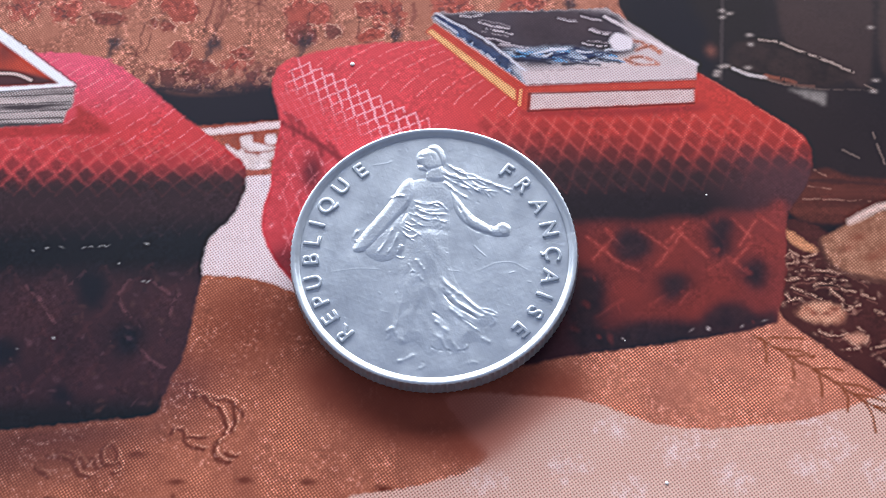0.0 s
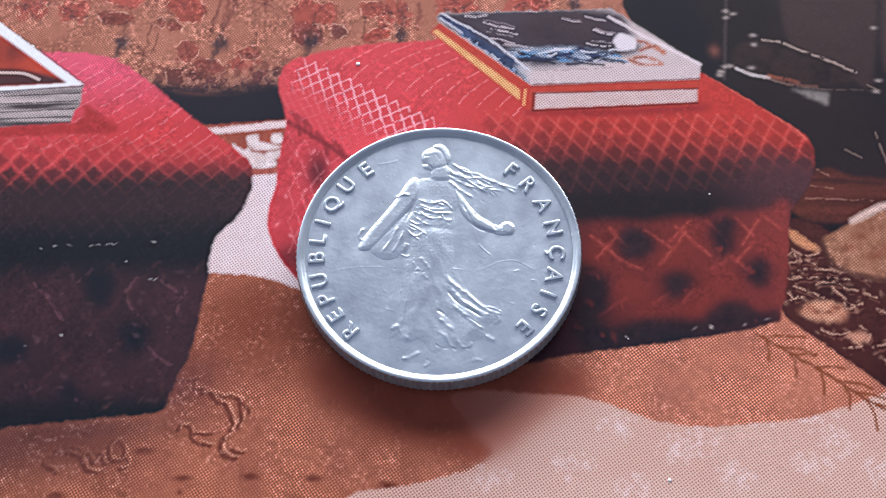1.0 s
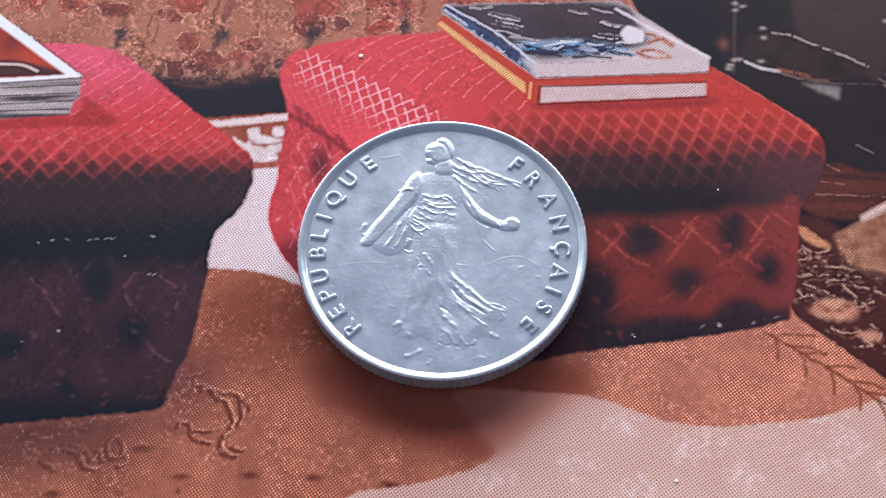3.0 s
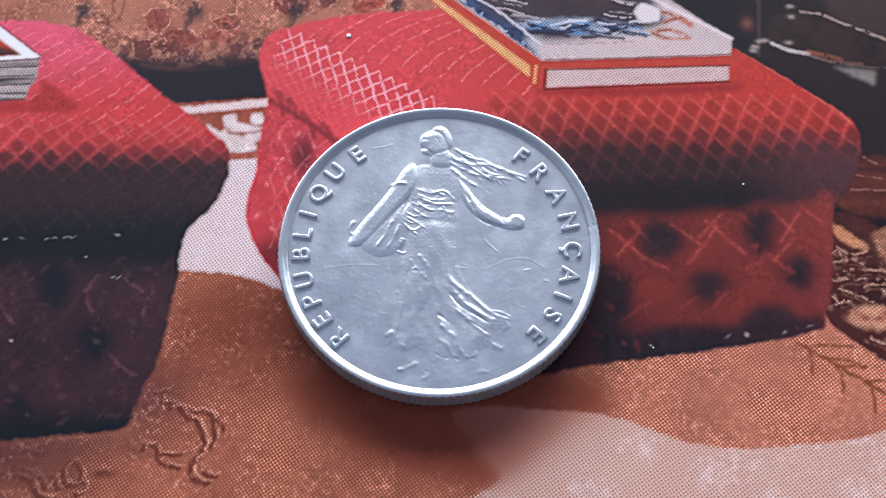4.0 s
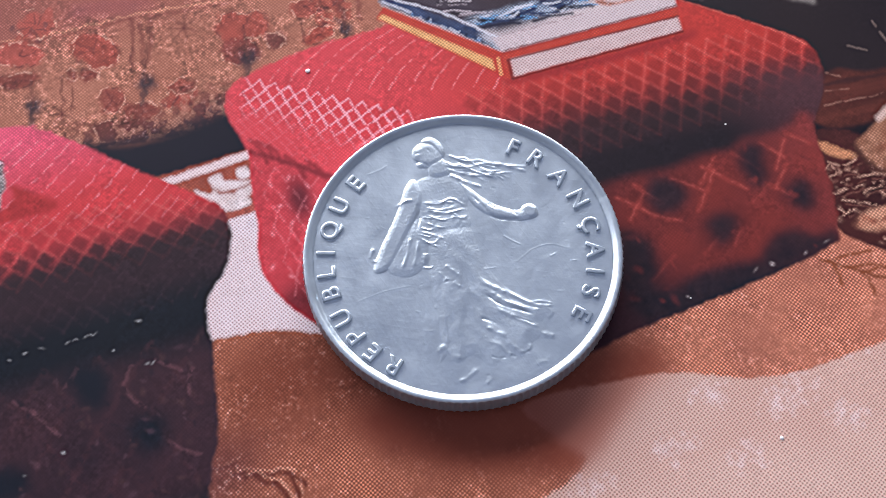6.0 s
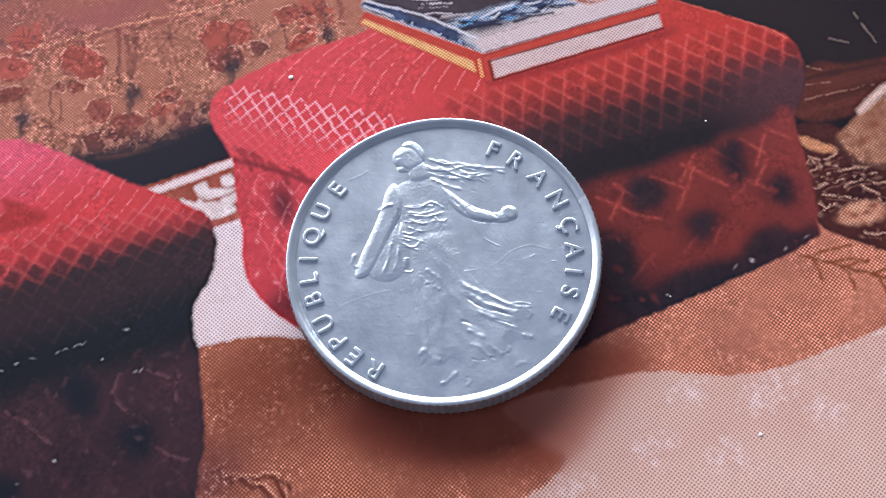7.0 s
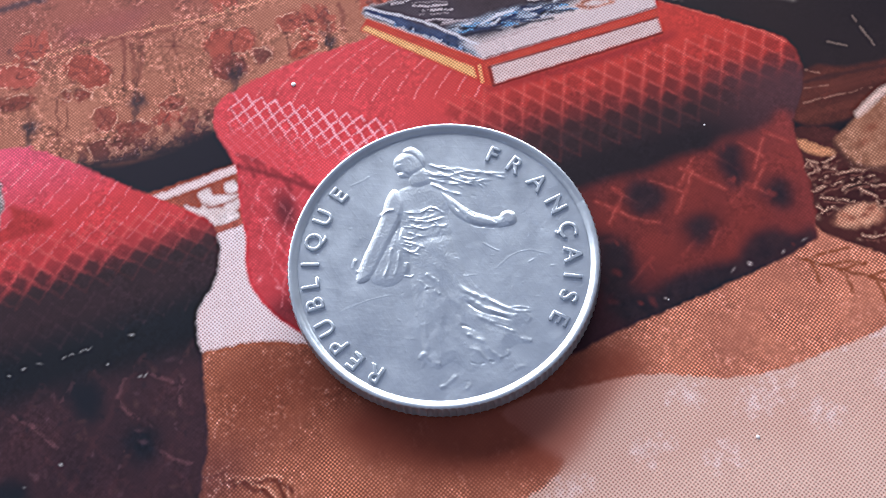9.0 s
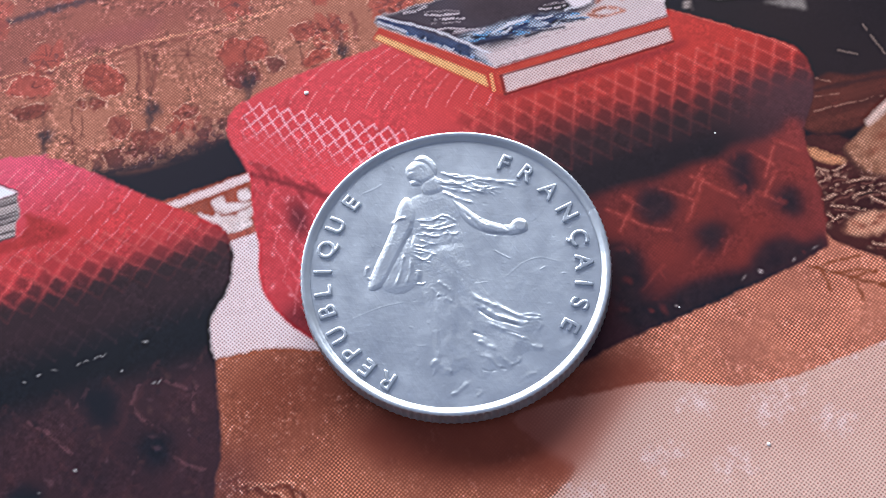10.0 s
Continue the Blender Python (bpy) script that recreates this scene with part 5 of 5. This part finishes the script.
    # skirt: smooth with wear, sharp folds along its trailing side, a ragged hem
    for pts, w, h in ((mm("0.48,-1.96 1.33,-2.74 2.17,-3.44 3.00,-4.21 3.56,-4.60 4.25,-4.75"), 0.095, 0.26),
                      (mm("0.76,-2.66 1.47,-3.59 2.17,-4.13 3.00,-4.67 3.56,-4.75"), 0.090, 0.22),
                      (mm("0.98,-4.05 1.75,-4.74 2.44,-5.35 2.99,-5.80"), 0.090, 0.18),
                      (mm("3.35,-4.90 3.83,-4.75 4.11,-5.13 3.69,-5.43"), 0.080, 0.16),
                      (mm("3.20,-6.33 3.54,-6.48 3.74,-6.66"), 0.080, 0.22),
                      (mm("0.08,-5.04 0.64,-5.57 1.06,-5.87"), 0.085, 0.18),
                      (mm("-0.05,-5.94 0.51,-6.32 0.79,-6.92 1.13,-7.29"), 0.085, 0.16),
                      (mm("1.20,-6.47 1.47,-6.92 1.82,-7.22 2.16,-7.00 2.23,-6.70"), 0.080, 0.15),
                      (mm("-3.10,-5.86 -2.76,-5.56 -2.48,-5.71"), 0.100, 0.26),
                      (mm("-2.48,-5.71 -2.54,-6.16 -2.26,-6.39 -1.91,-6.46"), 0.100, 0.24),
                      (mm("-2.43,-7.94 -1.81,-7.80 -1.20,-7.43"), 0.085, 0.20),
                      (mm("-0.91,-8.46 -0.74,-8.36 -0.57,-8.24"), 0.070, 0.20),
                      (mm("-1.58,-1.32 -1.08,-1.64 -0.72,-2.11"), 0.080, 0.14),
                      (mm("-1.24,-0.45 -0.88,-0.93 -0.59,-1.32"), 0.070, 0.12),
                      (mm("-2.46,-0.05 -2.28,0.32 -2.19,0.67"), 0.100, 0.20),
                      (mm("-2.18,-3.58 -2.37,-4.50 -2.55,-5.56"), 0.110, 0.07),
                      (mm("2.23,-8.10 2.64,-8.03 2.98,-8.11"), 0.080, 0.10),
                      (mm("3.00,-4.21 3.70,-4.29 4.32,-4.64"), 0.060, 0.12),
                      (mm("1.75,-3.75 2.45,-4.21 2.86,-4.75"), 0.060, 0.12)):
        folds = np.maximum(folds, ridge(x, y, pts, w * 1.5, h * 0.62))
    for pts in FRAY:
        folds = np.maximum(folds, ridge(x, y, pts, 0.06, 0.07))
    # dents that part chin, brow and cap
    for pts, w, h in ((mm("-1.17,7.05 -0.77,6.91 -0.44,6.58"), 0.08, 0.06), (mm("-1.01,7.66 -0.73,7.61"), 0.07, 0.045), (mm("-0.21,7.79 -0.05,7.41 -0.21,7.04"), 0.06, 0.035),
                      (mm("2.47,2.99 2.86,2.45"), 0.07, 0.07), (mm("3.71,2.17 4.01,1.64"), 0.07, 0.06),
                      (mm("-1.78,4.13 -1.92,3.15 -2.38,2.26"), 0.1, 0.08), (mm("1.54,3.99 2.08,2.91 2.62,1.93 4.16,1.29"), 0.09, 0.1), 
                      (mm("-0.06,-4.43 0.29,-4.63 0.64,-4.93"), 0.09, 0.14), (mm("-1.51,-1.48 -1.23,-1.56 -0.97,-1.64"), 0.08, 0.12), (mm("0.62,-2.97 1.33,-3.90 2.17,-4.44 3.00,-4.97"), 0.08, 0.14), (mm("0.93,-7.14 1.20,-7.29"), 0.09, 0.14), (mm("1.68,-7.25 2.09,-7.19"), 0.08, 0.14), (mm("0.65,-7.19 0.24,-7.14 -0.18,-6.92"), 0.05, 0.08), (mm("1.89,-4.89 2.44,-5.27 2.86,-5.58"), 0.07, 0.10)):
        folds = folds - ridge(x, y, pts, w, h)
    worn = 0.62 + 0.38 * np.sin(x * 5.3 + 1.9 * np.sin(y * 3.1)) * np.sin(y * 4.7 + 1.3 * np.sin(x * 2.7))
    rubbed = np.clip(0.84 + 0.06 * y, 0.66, 1.0)   # the lower folds are worn flatter
    return (0.46 * z + folds * 0.56 * worn) * rubbed + 0.0012 * np.sin(x * 2.3 + 1.3 * np.sin(y * 1.9)) * np.sin(y * 2.9 + x)


NICKS = []
for k in range(130):
    a, r, turn, size = rng.uniform(0, 6.28), 8.8 * math.sqrt(rng.random()), rng.uniform(0, 3.14), rng.uniform(0.03, 0.3)
    p = (r * math.cos(a), r * math.sin(a))
    NICKS.append((p, (p[0] + size * math.cos(turn), p[1] + size * math.sin(turn)), rng.uniform(-0.012, 0.01)))


def scratches(x, y):
    z = np.zeros_like(x)
    for pts, w, h in ((mm("2.75,0.57 3.10,0.16 3.59,-0.32"), 0.07, 0.16), (mm("-4.37,7.01 -3.33,7.18 -2.94,7.36"), 0.06, 0.1), (mm("2.74,-1.50 3.59,-1.11 4.30,-0.80 5.43,-0.80 6.55,-1.52"), 0.07, 0.06),
                      (mm("0.97,-1.33 1.32,-1.35 1.78,-1.42"), 0.06, 0.08), (mm("5.14,-1.59 5.31,-1.53 5.49,-1.47"), 0.08, 0.14), (mm("-7.02,-1.33 -5.10,-1.10 -3.56,-1.20"), 0.06, 0.05),
                      (mm("-4.44,3.27 -3.80,2.64"), 0.05, 0.05), (mm("-3.74,-2.87 -3.62,-2.95 -3.52,-3.03"), 0.07, 0.1), (mm("-3.56,-4.26 -3.31,-4.34 -3.07,-4.37"), 0.06, 0.08), (mm("-2.57,-2.93 -2.53,-2.99 -2.50,-3.05"), 0.09, 0.14), (mm("6.32,-2.22 6.46,-2.25 6.60,-2.28"), 0.07, 0.12)):
        z += ridge(x, y, pts, w * 0.6, h * 0.12)
    for p, q, h in NICKS:
        z += h * np.exp(-(np.hypot(x - p[0], y - p[1]) + np.hypot(x - q[0], y - q[1]) - math.dist(p, q)) / 0.03)
    return z


STRUCK = (-0.02, -0.12)   # the dies were a little off the blank's centre
SEG, REEDS = 1088, 136
ang = np.arange(SEG) * 2 * math.pi / SEG
profile = [(r, None) for r in np.linspace(0.002, 9.16, 170)]
# radius, height, and how far the milling cuts into it
RIM = ((9.20, 1.305, 0), (9.26, 1.33, 0), (9.32, 1.375, 0), (9.38, 1.43, 0), (9.44, 1.485, 0), (9.51, 1.525, 0), (9.58, 1.545, 0), (9.64, 1.555, 0), (9.69, 1.552, 0),
       (9.735, 1.542, 0), (9.77, 1.522, 0.05), (9.80, 1.49, 0.2), (9.825, 1.445, 0.45), (9.855, 1.39, 0.75), (9.87, 1.32, 1.0))
FIELD = 1.28
verts, rings = [], 0
for r, _ in profile:
    x, y = r * np.cos(ang), r * np.sin(ang)
    u, v = x - STRUCK[0], y - STRUCK[1]
    z = FIELD + 0.02 * (r / 8.8) ** 2 + (figure(u, v) + scratches(u, v)) * np.clip((9.1 - r) / 0.25, 0, 1)
    z[:] = np.where(r > 9.0, FIELD + 0.02, z)
    verts.append(np.stack([x, y, z], -1))
face_rings = len(verts)
reed = 0.13 * np.abs(np.sin(ang * REEDS / 2)) ** 0.8
for r, h, deep in RIM:
    nick = 0.014 * np.exp(-((ang - 0.13) / 0.012) ** 2)
    q = r - reed * deep
    verts.append(np.stack([q * np.cos(ang), q * np.sin(ang), np.full(SEG, h) - nick], -1))
for h, deep in ((1.2, 1.0), (0.75, 1.0), (0.25, 1.0), (0.15, 0.4)):
    r = COIN_R - reed * deep
    verts.append(np.stack([r * np.cos(ang), r * np.sin(ang), np.full(SEG, h)], -1))
for r, h in ((9.6, 0.03), (9.4, 0.0), (8.9, 0.0), (8.7, 0.15), (0.05, 0.15)):
    verts.append(np.stack([r * np.cos(ang), r * np.sin(ang), np.full(SEG, h)], -1))
k = len(verts)
cv = np.concatenate(verts) / 1000 * np.array((1, 1, THICK))
ring = np.arange(SEG)


def bands(first, last):
    i = np.arange(first, last)[:, None] * SEG
    a, b = i + ring[None], i + np.roll(ring, -1)[None]
    return np.stack([a, a + SEG, b + SEG, b], -1).reshape(-1, 4)


def coin_piece(name, faces, label, mat=MAT_COIN):
    used, again = np.unique(faces, return_inverse=True)
    ob = new(name, quick_mesh(name, cv[used], again.reshape(-1, 4), mat))
    ob.parent = coin
    return tagged(ob, label)


coin_piece("coin_face", bands(0, face_rings), "field with a raised striding figure")
EDGE = face_rings + len(RIM) - 3
coin_piece("rim", bands(face_rings - 1, EDGE), "bright raised rim")
coin_piece("milled_edge", bands(EDGE, k - 1), "dull grey reeded edge", MAT_EDGE)


def letter(char, degrees, radius=8.22, size=1.66):
    """One raised letter, its top towards the rim."""
    data = bpy.data.curves.new("letter", "FONT")
    data.body, data.size, data.align_x, data.align_y = char, size, "CENTER", "CENTER"
    data.extrude, data.bevel_depth, data.bevel_resolution, data.offset = 0.06, 0.07, 2, -0.02
    data.resolution_u = 4
    shape = bpy.data.objects.new("letter_shape", data)
    scene.collection.objects.link(shape)
    bpy.context.view_layer.update()
    me = bpy.data.meshes.new_from_object(shape.evaluated_get(bpy.context.evaluated_depsgraph_get()))
    bpy.data.objects.remove(shape)
    me.materials.clear()
    me.materials.append(MAT_COIN)
    me.transform(Matrix.Diagonal((0.00094, 0.00094, 0.00094, 1)))
    ob = new("letter", me)
    ob.parent = coin
    a = radians(degrees)
    ob.location = ((radius * math.cos(a) - 0.14 + STRUCK[0]) / 1000, (radius * math.sin(a) + STRUCK[1]) / 1000, (FIELD + 0.015) * THICK / 1000)
    ob.rotation_euler = (0, 0, a - math.pi / 2)
    return ob


for char, deg in zip("REPUBLIQUE", (225.9, 215.5, 205.5, 195.0, 183.0, 173.0, 163.6, 152.8, 140.3, 127.7)):
    letter(char, deg)
for char, deg in zip("FRAN\u00c7AISE", (50.5, 39.1, 25.6, 12.0, -1.4, -13.6, -23.6, -33.2, -44.1)):
    letter(char, deg)

# ---- dust on the page ----
for (x, y), r in zip(mm("-6.36,16.82 14.62,-15.67 19.06,5.18 12.61,-5.89"), (0.17, 0.12, 0.07, 0.06)):
    bm = bmesh.new()
    bmesh.ops.create_icosphere(bm, subdivisions=2, radius=r / 1000)
    for v in bm.verts:
        v.co *= 1 + 0.25 * noise.noise(v.co * 9000 + Vector((x, y, 0)))
        v.co.z *= 0.3
    ob = mesh_object("dust_speck", bm, MAT_DUST, None, "tiny white speck of dust lying on the page", True)
    ob.location = (x / 1000, y / 1000, 0.1 * r / 1000)
    tagged(ob, category="dust", group="dust specks on the page")
